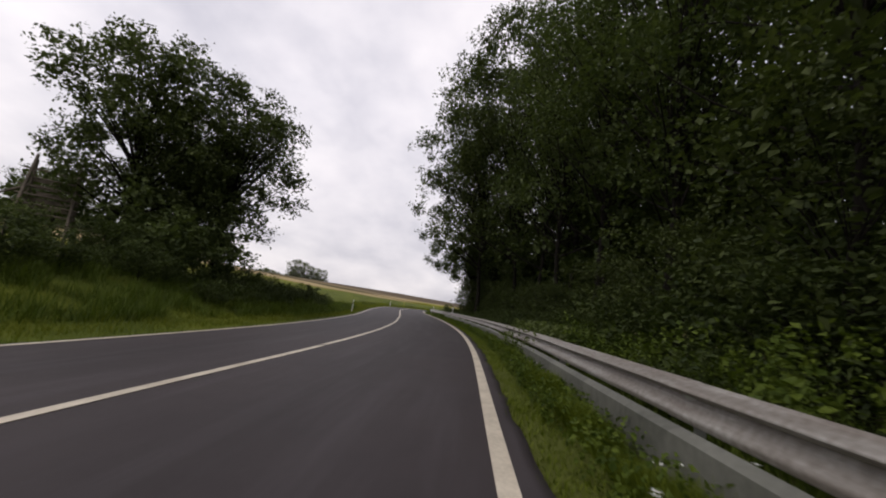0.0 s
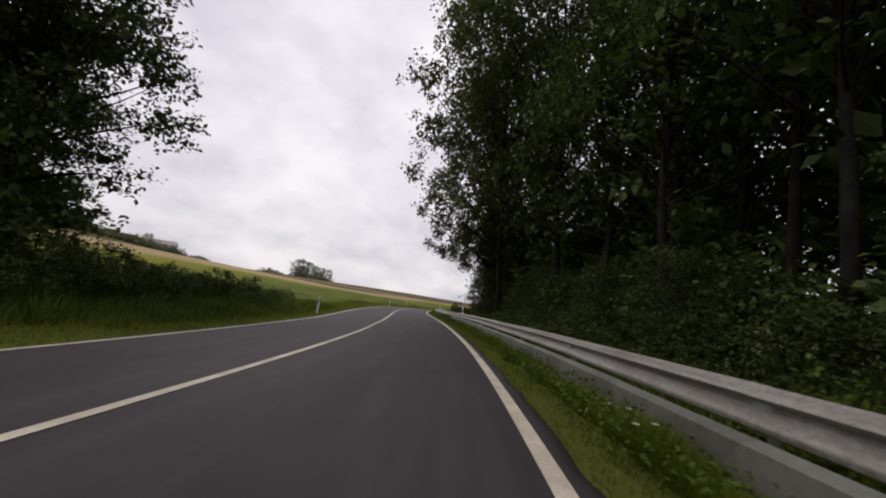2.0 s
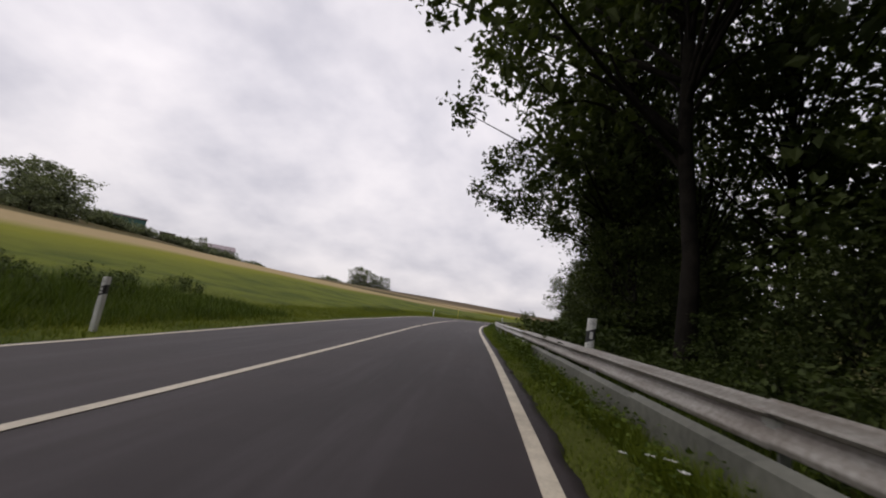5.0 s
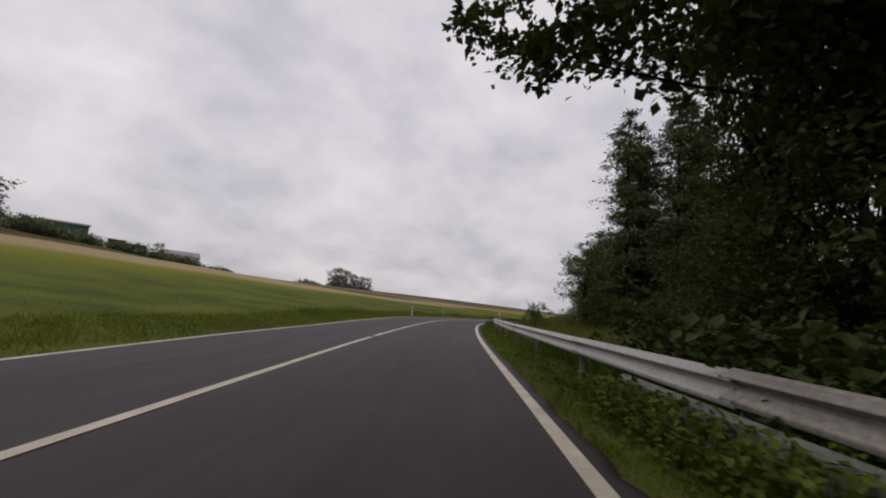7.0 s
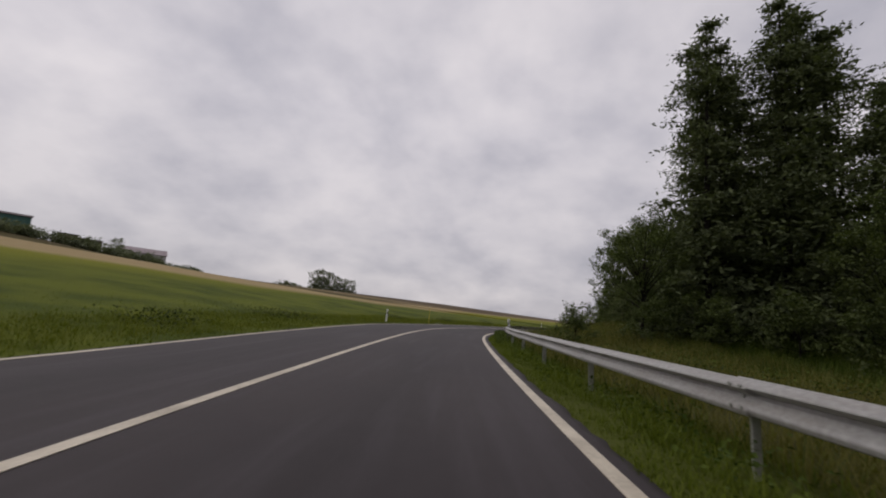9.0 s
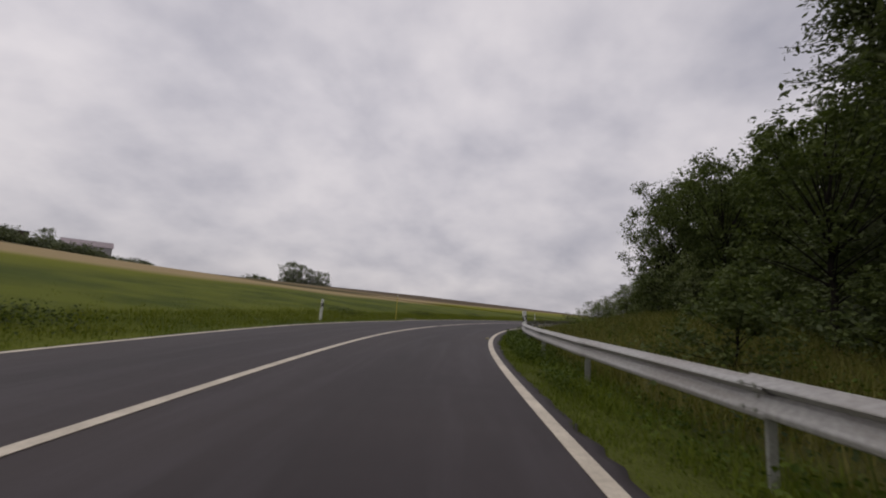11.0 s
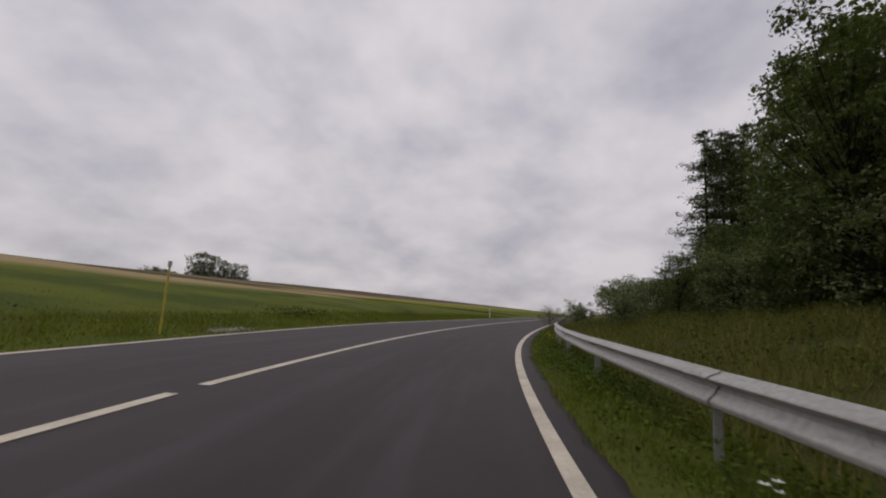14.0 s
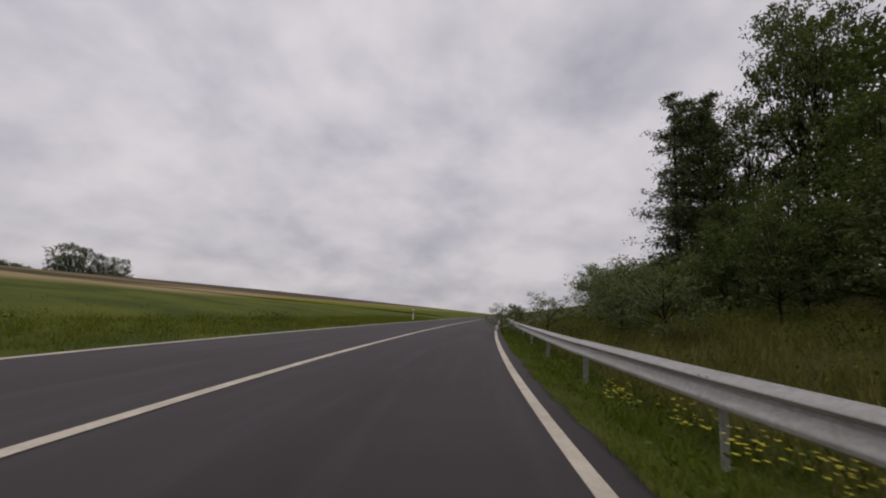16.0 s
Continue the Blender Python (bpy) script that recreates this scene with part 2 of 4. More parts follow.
def tube(points, radii, sides=6):
    """Vertices and quads of a tapering tube through points."""
    p = np.asarray(points, float)
    t = np.gradient(p, axis=0)
    t /= np.linalg.norm(t, axis=1)[:, None] + 1e-9
    up = np.where(np.abs(t[:, 2:3]) > 0.9, np.array([[1.0, 0, 0]]), np.array([[0, 0, 1.0]]))
    a = np.cross(t, up)
    a /= np.linalg.norm(a, axis=1)[:, None] + 1e-9
    b = np.cross(t, a)
    ang = np.linspace(0, 2 * math.pi, sides, endpoint=False)
    r = np.asarray(radii)[:, None, None]
    ring = p[:, None] + r * (np.cos(ang)[None, :, None] * a[:, None] + np.sin(ang)[None, :, None] * b[:, None])
    n = len(p)
    i = np.arange(n - 1)[:, None] * sides + np.arange(sides)[None]
    j = np.arange(n - 1)[:, None] * sides + (np.arange(sides)[None] + 1) % sides
    return ring.reshape(-1, 3), np.stack([i, j, j + sides, i + sides], 2).reshape(-1, 4)


def join(pieces):
    vs, fs, base = [], [], 0
    for v, f in pieces:
        vs.append(v)
        fs.append(f + base)
        base += len(v)
    return np.concatenate(vs), np.concatenate(fs)


def leaves(pos, size, rng, flat=0.35, long=1.5):
    """One pointed, folded leaf (two triangles as a quad) at each position."""
    n = len(pos)
    d = rng.normal(size=(n, 3))
    d[:, 2] *= 0.6
    d[:, 2] -= 0.15
    d /= np.linalg.norm(d, axis=1)[:, None]
    nrm = rng.normal(size=(n, 3))
    nrm[:, 2] += flat * 3
    s = np.cross(d, nrm)
    s /= np.linalg.norm(s, axis=1)[:, None] + 1e-9
    up = np.cross(s, d)
    L = (size * rng.uniform(0.6, 1.35, n))[:, None]
    w = L / long * 0.5
    v = np.stack([pos, pos + d * L * 0.45 + s * w + up * w * 0.3, pos + d * L, pos + d * L * 0.5 - s * w + up * w * 0.3], 1)
    f = np.arange(n * 4).reshape(n, 4)
    return v.reshape(-1, 3), f


# stretches of the centre line
CENTRE = [(-25, 9.35), (9.65, 29.8), (30.15, 56.9), (57.2, 90.75), (91.15, 400)]


# ---- ground ----
def ground_material():
    m, n, l, p = nodes_of("meadow_and_fields")
    a = n.new("ShaderNodeAttribute")
    a.attribute_name = "off"
    sep = n.new("ShaderNodeSeparateXYZ")
    l.new(n.new("ShaderNodeTexCoord").outputs["Object"], sep.inputs[0])
    big, mid, fine, patch = tex(n, l, 0.05), tex(n, l, 0.6), tex(n, l, 14.0, 3.0), tex(n, l, 0.22, 5.0, 0.6)

    def beyond(value, limit, soft):
        return maths(n, l, "MULTIPLY", maths(n, l, "SUBTRACT", limit, value), soft, True)
    off = maths(n, l, "ADD", a.outputs["Fac"], maths(n, l, "MULTIPLY", maths(n, l, "SUBTRACT", big, 0.5), 9.0))
    field = mixc(n, l, mid, (0.136, 0.156, 0.010), (0.186, 0.194, 0.015))
    field = mixc(n, l, maths(n, l, "MULTIPLY", big, 0.6), field, (0.230, 0.205, 0.020))
    rough = mixc(n, l, ramp(n, l, patch, [(0.40, (0, 0, 0)), (0.58, (1, 1, 1))]), (0.060, 0.083, 0.012), (0.118, 0.138, 0.016))
    col = mixc(n, l, beyond(maths(n, l, "ADD", off, maths(n, l, "MULTIPLY", patch, 12.0)), -14.0, 0.07), rough, field)
    stub = mixc(n, l, mid, (0.300, 0.220, 0.115), (0.420, 0.325, 0.175))
    along = maths(n, l, "MULTIPLY", maths(n, l, "SUBTRACT", sep.outputs[1], 82.0), 0.03, True)
    back = maths(n, l, "MULTIPLY", maths(n, l, "SUBTRACT", sep.outputs[1], 138.0), 0.014, True)
    hem = maths(n, l, "SUBTRACT", maths(n, l, "MULTIPLY", along, 15.0), maths(n, l, "MULTIPLY", back, 30.0))
    col = mixc(n, l, beyond(maths(n, l, "SUBTRACT", off, hem), -36.0, 0.12), col, stub)
    late = maths(n, l, "MULTIPLY", maths(n, l, "SUBTRACT", sep.outputs[1], 200.0), 0.02, True)
    brown = maths(n, l, "MULTIPLY", late, beyond(off, -58.0, 0.12))
    col = mixc(n, l, brown, col, mixc(n, l, mid, (0.075, 0.052, 0.034), (0.125, 0.090, 0.058)))
    scrub = mixc(n, l, mid, (0.055, 0.045, 0.020), (0.105, 0.082, 0.034))
    near = maths(n, l, "MULTIPLY", beyond(sep.outputs[1], 225.0, 0.04), beyond(off, -64.0, 0.15))
    col = mixc(n, l, near, col, scrub)
    plough = mixc(n, l, mid, (0.060, 0.042, 0.028), (0.110, 0.078, 0.050))
    col = mixc(n, l, beyond(off, -128.0, 0.25), col, plough)
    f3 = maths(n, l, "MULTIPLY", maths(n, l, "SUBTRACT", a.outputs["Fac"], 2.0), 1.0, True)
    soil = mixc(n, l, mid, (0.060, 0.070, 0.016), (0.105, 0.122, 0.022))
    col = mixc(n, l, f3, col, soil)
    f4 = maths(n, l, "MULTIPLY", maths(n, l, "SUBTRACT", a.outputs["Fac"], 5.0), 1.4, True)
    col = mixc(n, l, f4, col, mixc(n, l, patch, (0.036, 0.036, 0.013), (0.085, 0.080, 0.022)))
    col = mixc(n, l, maths(n, l, "MULTIPLY", fine, 0.28), col, (0.058, 0.062, 0.012))
    l.new(col, p.inputs["Base Color"])
    p.inputs["Roughness"].default_value = 0.95
    p.inputs["Specular IOR Level"].default_value = 0.1
    bump(n, l, p, fine, 0.7, 0.08)
    return m


def build_ground():
    offs = np.concatenate([-np.geomspace(3000, 30, 34), np.arange(-28, -8, 2.0), np.arange(-8, 8.01, 0.4), np.arange(10, 30, 2.0), np.geomspace(32, 3000, 22)])
    ys = np.concatenate([-np.geomspace(2500, 40, 14), np.arange(-36, 170, 1.5), np.geomspace(172, 4000, 40)])
    v, d = road_x(ys)
    d = np.where((ys < -30) | (ys > 170), 0, d)
    O, Y = np.meshgrid(offs, ys)
    near = np.clip(1 - (np.abs(O) - 12) / 60, 0, 1)
    k = np.sqrt(1 + d * d)[:, None]
    X = v[:, None] + O / k * near + O * (1 - near)
    YY = Y - O * d[:, None] / k * near
    Z = ground_z(O, Y)
    Z = np.where(np.abs(O) < 3.7, tilt_z(O, Y) - 0.06, Z)
    m, n = len(offs), len(ys)
    a = np.arange(n - 1)[:, None] * m + np.arange(m - 1)[None]
    f = np.stack([a, a + 1, a + 1 + m, a + m], 2).reshape(-1, 4)
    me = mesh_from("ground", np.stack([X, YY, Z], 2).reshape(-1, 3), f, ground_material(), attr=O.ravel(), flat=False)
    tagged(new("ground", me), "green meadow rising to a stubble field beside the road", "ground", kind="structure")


build_ground()


# ---- road ----
def asphalt():
    m, n, l, p = nodes_of("asphalt")
    big, mid, grit = tex(n, l, 0.22, 3.0), tex(n, l, 2.5, 4.0), tex(n, l, 150.0, 2.0)
    col = ramp(n, l, mid, [(0.3, (0.0285, 0.0215, 0.0228)), (0.7, (0.0365, 0.0280, 0.0290))])
    col = mixc(n, l, ramp(n, l, big, [(0.42, (0, 0, 0)), (0.66, (0.6, 0.6, 0.6))]), col, (0.045, 0.034, 0.033))
    # oil and rubber along the middle of each lane, and drawn-out streaks of wear
    a = n.new("ShaderNodeAttribute")
    a.attribute_name = "off"
    sep = n.new("ShaderNodeSeparateXYZ")
    l.new(n.new("ShaderNodeTexCoord").outputs["Object"], sep.inputs[0])
    comb = n.new("ShaderNodeCombineXYZ")
    l.new(maths(n, l, "MULTIPLY", a.outputs["Fac"], 2.2), comb.inputs[0])
    l.new(maths(n, l, "MULTIPLY", sep.outputs[1], 0.16), comb.inputs[1])
    streak = tex(n, l, 1.0, 4.0, 0.6, comb.outputs[0])
    lane = maths(n, l, "ABSOLUTE", maths(n, l, "SUBTRACT", maths(n, l, "ABSOLUTE", a.outputs["Fac"]), 1.75))
    oil = maths(n, l, "MULTIPLY", maths(n, l, "SUBTRACT", 0.95, lane), 0.9, True)
    oil = maths(n, l, "MULTIPLY", oil, ramp(n, l, streak, [(0.34, (0.25, 0.25, 0.25)), (0.66, (1, 1, 1))]))
    col = mixc(n, l, maths(n, l, "MULTIPLY", oil, 0.9), col, (0.012, 0.0085, 0.008))
    col = mixc(n, l, ramp(n, l, streak, [(0.48, (0, 0, 0)), (0.68, (0.7, 0.7, 0.7))]), col, (0.060, 0.050, 0.054))
    col = mixc(n, l, maths(n, l, "MULTIPLY", grit, 0.35), col, (0.064, 0.056, 0.058))
    l.new(col, p.inputs["Base Color"])
    p.inputs["Roughness"].default_value = 0.72
    p.inputs["Specular IOR Level"].default_value = 0.3
    bump(n, l, p, grit, 0.5, 0.004)
    return m


M_ASPHALT = asphalt()


def road_mesh():
    ys = np.concatenate([np.arange(-30, 165, 0.22), np.arange(165, 420, 2.0)])
    v, d = road_x(ys)
    k = np.sqrt(1 + d * d)
    rg = np.random.default_rng(5)
    jag = lambda: 0.012 * np.sin(ys * 0.9 + rg.uniform(0, 6)) + 0.01 * np.sin(ys * 4.1 + rg.uniform(0, 6)) + rg.normal(size=len(ys)) * 0.02
    rows, offs = [], []
    edge_l, edge_r = -3.90 + jag(), 3.86 + 0.10 * smooth(76, 86, ys) + jag()
    for o, z in ((edge_l, -0.14), (edge_l + 0.01, -0.02), (edge_l + 0.12, 0.0), (0 * ys, 0.02), (edge_r - 0.12, 0.0), (edge_r - 0.01, -0.02), (edge_r, -0.14)):
        rows.append(np.stack([v + o / k, ys - o * d / k, z + tilt_z(o, ys)], 1))
        offs.append(o)
    p = np.stack(rows, 1)
    n, m = p.shape[:2]
    a = np.arange(n - 1)[:, None] * m + np.arange(m - 1)[None]
    return mesh_from("road", p.reshape(-1, 3), np.stack([a, a + 1, a + 1 + m, a + m], 2).reshape(-1, 4), M_ASPHALT, attr=np.stack(offs, 1).ravel(), flat=False)


road = tagged(new("road", road_mesh()), "dark grey asphalt country road with two lanes", "road", kind="structure")


def line_piece(off, width, y0, y1, z=0.008, mat=None):
    zo = z + 0.02 * (1 - min(abs(off), 3.7) / 3.7)
    return strip("line", y0, y1, 0.5 if y1 < 200 else 0.7, [(off - width / 2, zo - 0.006), (off - width / 2, zo), (off + width / 2, zo), (off + width / 2, zo - 0.006)], mat or M_LINE)


for off in (3.6, -3.62):
    part("edge_line", line_piece(off, 0.135, -25, 400), road, "white painted edge line")
for y0, y1 in CENTRE:
    part("centre_line", line_piece(0.14 if y1 < 10 else 0.12 if y1 < 30 else 0.055, 0.135, y0, y1), road, "white painted centre line")


# ---- guardrail ----
RAIL, RTOP = 4.72, 0.648
STATION, PITCH = 62.6, 4.0
W_KEYS = [(0.0, 0.105), (0.066, 0.0), (0.086, 0.030), (0.112, 0.088), (0.150, 0.066), (0.228, 0.006), (0.267, 0.014)]
W_PROFILE = []
for (z0, x0), (z1, x1) in zip(W_KEYS, W_KEYS[1:]):
    for i in range(6):
        f = i / 6
        W_PROFILE.append((x0 + (x1 - x0) * (0.5 - 0.5 * math.cos(math.pi * f)), -(z0 + (z1 - z0) * f)))
W_PROFILE.append((0.022, -0.267))


def extrude(profile, length, mat, name, closed=True, flat=True):
    """A profile (offset, height) drawn out along y, centred."""
    pr = np.array(profile)
    m = len(pr)
    ys = np.array([-length / 2, length / 2])
    v = np.concatenate([np.column_stack([pr[:, 0], np.full(m, y), pr[:, 1]]) for y in ys])
    i = np.arange(m if closed else m - 1)
    j = (i + 1) % m
    return mesh_from(name, v, np.stack([i, j, j + m, i + m], 1), mat, flat=flat)


def box(cx, cy, cz, sx, sy, sz):
    s = np.array([[x, y, z] for x in (-1, 1) for y in (-1, 1) for z in (-1, 1)]) * 0.5
    v = s * np.array([sx, sy, sz]) + np.array([cx, cy, cz])
    f = np.array([[0, 1, 3, 2], [4, 6, 7, 5], [0, 4, 5, 1], [2, 3, 7, 6], [0, 2, 6, 4], [1, 5, 7, 3]])
    return v, f


def disc(c, r, depth, sides=8):
    """A short bolt head along x."""
    a = np.linspace(0, 2 * math.pi, sides, endpoint=False)
    ring = np.column_stack([np.zeros(sides), np.cos(a) * r, np.sin(a) * r]) + np.array(c)
    v = np.concatenate([ring, ring + np.array([-depth, 0, 0]), [np.array(c) + np.array([-depth * 1.3, 0, 0])]])
    i = np.arange(sides)
    j = (i + 1) % sides
    f = np.concatenate([np.stack([i, j, j + sides, i + sides], 1), np.stack([i + sides, j + sides, np.full(sides, 2 * sides), np.full(sides, 2 * sides)], 1)])
    return v, f


w_closed = W_PROFILE + [(a + 0.005, z) for a, z in reversed(W_PROFILE)]
me_new = extrude(w_closed, PITCH + 0.16, M_STEEL, "rail_section", flat=False)
me_old = extrude(w_closed, PITCH + 0.16, M_STEEL_OLD, "rail_section", flat=False)
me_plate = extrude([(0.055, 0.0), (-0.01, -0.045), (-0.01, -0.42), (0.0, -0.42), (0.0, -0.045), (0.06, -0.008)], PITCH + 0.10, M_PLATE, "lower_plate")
pv, pf = join([box(0.14, 0, -0.56, 0.012, 0.10, 1.0), box(0.17, 0.045, -0.56, 0.06, 0.012, 1.0), box(0.11, -0.045, -0.56, 0.06, 0.012, 1.0)])
me_post = mesh_from("post", pv, pf, M_POST)
sv, sf = join([box(0.105, 0, -0.134, 0.07, 0.09, 0.12), box(0.085, 0, -0.134, 0.02, 0.16, 0.05)])
me_spacer = mesh_from("spacer", sv, sf, M_POST)
BOLTS = [(0.062, 0, -0.134), (-0.005, 0.06, -0.052), (-0.005, -0.06, -0.052), (-0.005, 0.06, -0.215), (-0.005, -0.06, -0.215)]
me_bolt = mesh_from("bolt", *disc((0, 0, 0), 0.016, 0.011), M_POST)
guardrail = tagged(new("guardrail"), "weathered galvanised steel guardrail along the roadside verge", "guardrail")
k_min, k_max = -20, 26
for k in range(k_min, k_max):
    yc = STATION + PITCH * 0.992 * (k + 0.5)
    yp = STATION + PITCH * 0.992 * k
    x, y = beside(yc, RAIL)
    o = part("rail_section", me_old if yc < 46 else me_new, guardrail)
    o.matrix_basis = pose(float(x[0]) - 0.003 * (k % 2), float(y[0]), RTOP + float(tilt_z(RAIL, yc)) + 0.004 * math.sin(k * 2.1), 0, -float(bank_deg(yc)), heading(yc) + 0.12 * math.sin(k * 3.3))
    x, y = beside(yp, RAIL)
    m = pose(float(x[0]), float(y[0]), RTOP + float(tilt_z(RAIL, yp)), 0, -float(bank_deg(yp)), heading(yp))
    post = part("post", me_post, guardrail)
    post.matrix_basis = m
    part("spacer", me_spacer, guardrail).matrix_basis = m
    if 40 < yp < 122:
        for b in BOLTS:
            part("bolt", me_bolt, post).matrix_basis = pose(*b)
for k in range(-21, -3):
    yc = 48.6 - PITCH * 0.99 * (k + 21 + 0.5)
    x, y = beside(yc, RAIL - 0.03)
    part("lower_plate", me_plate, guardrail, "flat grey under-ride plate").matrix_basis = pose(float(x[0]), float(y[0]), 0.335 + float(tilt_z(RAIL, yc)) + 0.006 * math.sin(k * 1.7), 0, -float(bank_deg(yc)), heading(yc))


# ---- delineator posts and marker pole ----
def delineator_meshes(BODY0):
    prof = [(-0.06, 0.0), (-0.045, 0.075), (0.045, 0.075), (0.06, 0.0), (0.045, -0.028), (0.0, -0.036), (-0.045, -0.028)]

    def slab(z_of, z2_of):
        lo = np.array([(a, b, z_of(a)) for a, b in prof])
        hi = np.array([(a, b, z2_of(a)) for a, b in prof])
        v = np.concatenate([lo, hi, [lo.mean(0)], [hi.mean(0)]])
        m = len(prof)
        i = np.arange(m)
        j = (i + 1) % m
        f = np.concatenate([np.stack([i, j, j + m, i + m], 1), np.stack([j, i, np.full(m, 2 * m), np.full(m, 2 * m)], 1),
                            np.stack([i + m, j + m, np.full(m, 2 * m + 1), np.full(m, 2 * m + 1)], 1)])
        return v, f
    body = mesh_from("body", *slab(lambda a: BODY0, lambda a: 0.69 + 0.6 * a), M_WHITE)
    band = mesh_from("band", *slab(lambda a: 0.69 + 0.6 * a, lambda a: 0.88 + 0.6 * a), M_BLACK)
    cap = mesh_from("cap", *slab(lambda a: 0.88 + 0.6 * a, lambda a: 1.07 + 0.12 * a), M_WHITE)
    return body, band, cap


DELIN, DELIN_RAIL = delineator_meshes(-0.3), delineator_meshes(0.42)
M_REFLECT = simple("reflector_glass", (0.62, 0.62, 0.60), (0.80, 0.80, 0.78), 6.0, 0.2, 0.1, 0, 0.05)
M_STICKER = simple("faded_print", (0.22, 0.22, 0.22), (0.34, 0.34, 0.33), 8.0, 0.6, 0, 0, 0.05)


def delineator(off, y, side, tilt, height=1.12):
    x, yy = beside(y, off)
    ob = tagged(new("delineator_post"), "white roadside delineator post with slanted black band", "delineator", "delineator posts")
    ob.matrix_basis = pose(float(x[0]), float(yy[0]), height - 1.07 + float(tilt_z(off, y)), tilt[0], tilt[1], heading(y)) @ Matrix.Diagonal((1.3 if side == "right" else 1.0, 1, 1, 1))
    meshes = DELIN_RAIL if side == "right" else DELIN
    part("body", meshes[0], ob)
    part("band", meshes[1], ob, "black band")
    part("cap", meshes[2], ob)
    if side == "right":
        part("bracket", mesh_from("bracket", *box(0, 0.07, 0.50, 0.05, 0.05, 0.30), M_POST), ob, "grey steel bracket")
    if side == "right":
        me = mesh_from("reflector", *box(0.0, -0.036, 0.785, 0.04, 0.012, 0.12), M_REFLECT)
        part("reflector", me, ob, "pale rectangular reflector")
    else:
        for z in (0.75, 0.82):
            v, f = disc((0, 0, 0), 0.026, 0.012, 12)
            v = np.column_stack([v[:, 1], v[:, 0] - 0.036, v[:, 2] + z])
            part("reflector", mesh_from("reflector", v, f, M_REFLECT), ob, "pale round reflector")
    for i, (dz, w) in enumerate(((1.02, 0.03), (0.995, 0.05), (0.97, 0.06))):
        part("sticker_bar", mesh_from("sticker_bar", *box(0, -0.037, dz, w, 0.004, 0.010), M_STICKER), ob)
    for dx in (-0.025, 0.025):
        v, f = disc((0, 0, 0), 0.006, 0.006, 8)
        part("rivet", mesh_from("rivet", np.column_stack([v[:, 1] + dx, v[:, 0] - 0.035, v[:, 2] + 0.63]), f, M_BLACK), ob)
    return ob


delineator(4.92, 39.3, "right", (-1, 2))
delineator(-4.5, 39.9, "left", (2, 3))
delineator(4.88, 84.7, "right", (-2, -6), 1.13)
delineator(-4.7, 86.6, "left", (1, 2), 1.02)
delineator(4.95, 133.0, "right", (0, 1))
delineator(-4.6, 137.0, "left", (0, -1))


def marker_pole():
    x, y = beside(95.4, -4.45)
    ob = tagged(new("marker_pole"), "thin yellow marker pole with a dark cap in the grass", "pole")
    ob.matrix_basis = pose(float(x[0]), float(y[0]), z_at(-4.45, 95.4), 1, 0.5, 0)
    t = np.array([[0, 0, -0.2], [0, 0, 0.8], [0, 0, 1.62]])
    yellow = simple("yellow_plastic", (0.42, 0.33, 0.04), (0.60, 0.48, 0.07), 3.0, 0.5)
    part("pole", mesh_from("pole", *tube(t, [0.024, 0.024, 0.022], 8), yellow, flat=False), ob)
    part("cap", mesh_from("cap", *box(0, 0, 1.62, 0.07, 0.05, 0.13), M_POST), ob, "dark grey cap")


marker_pole()


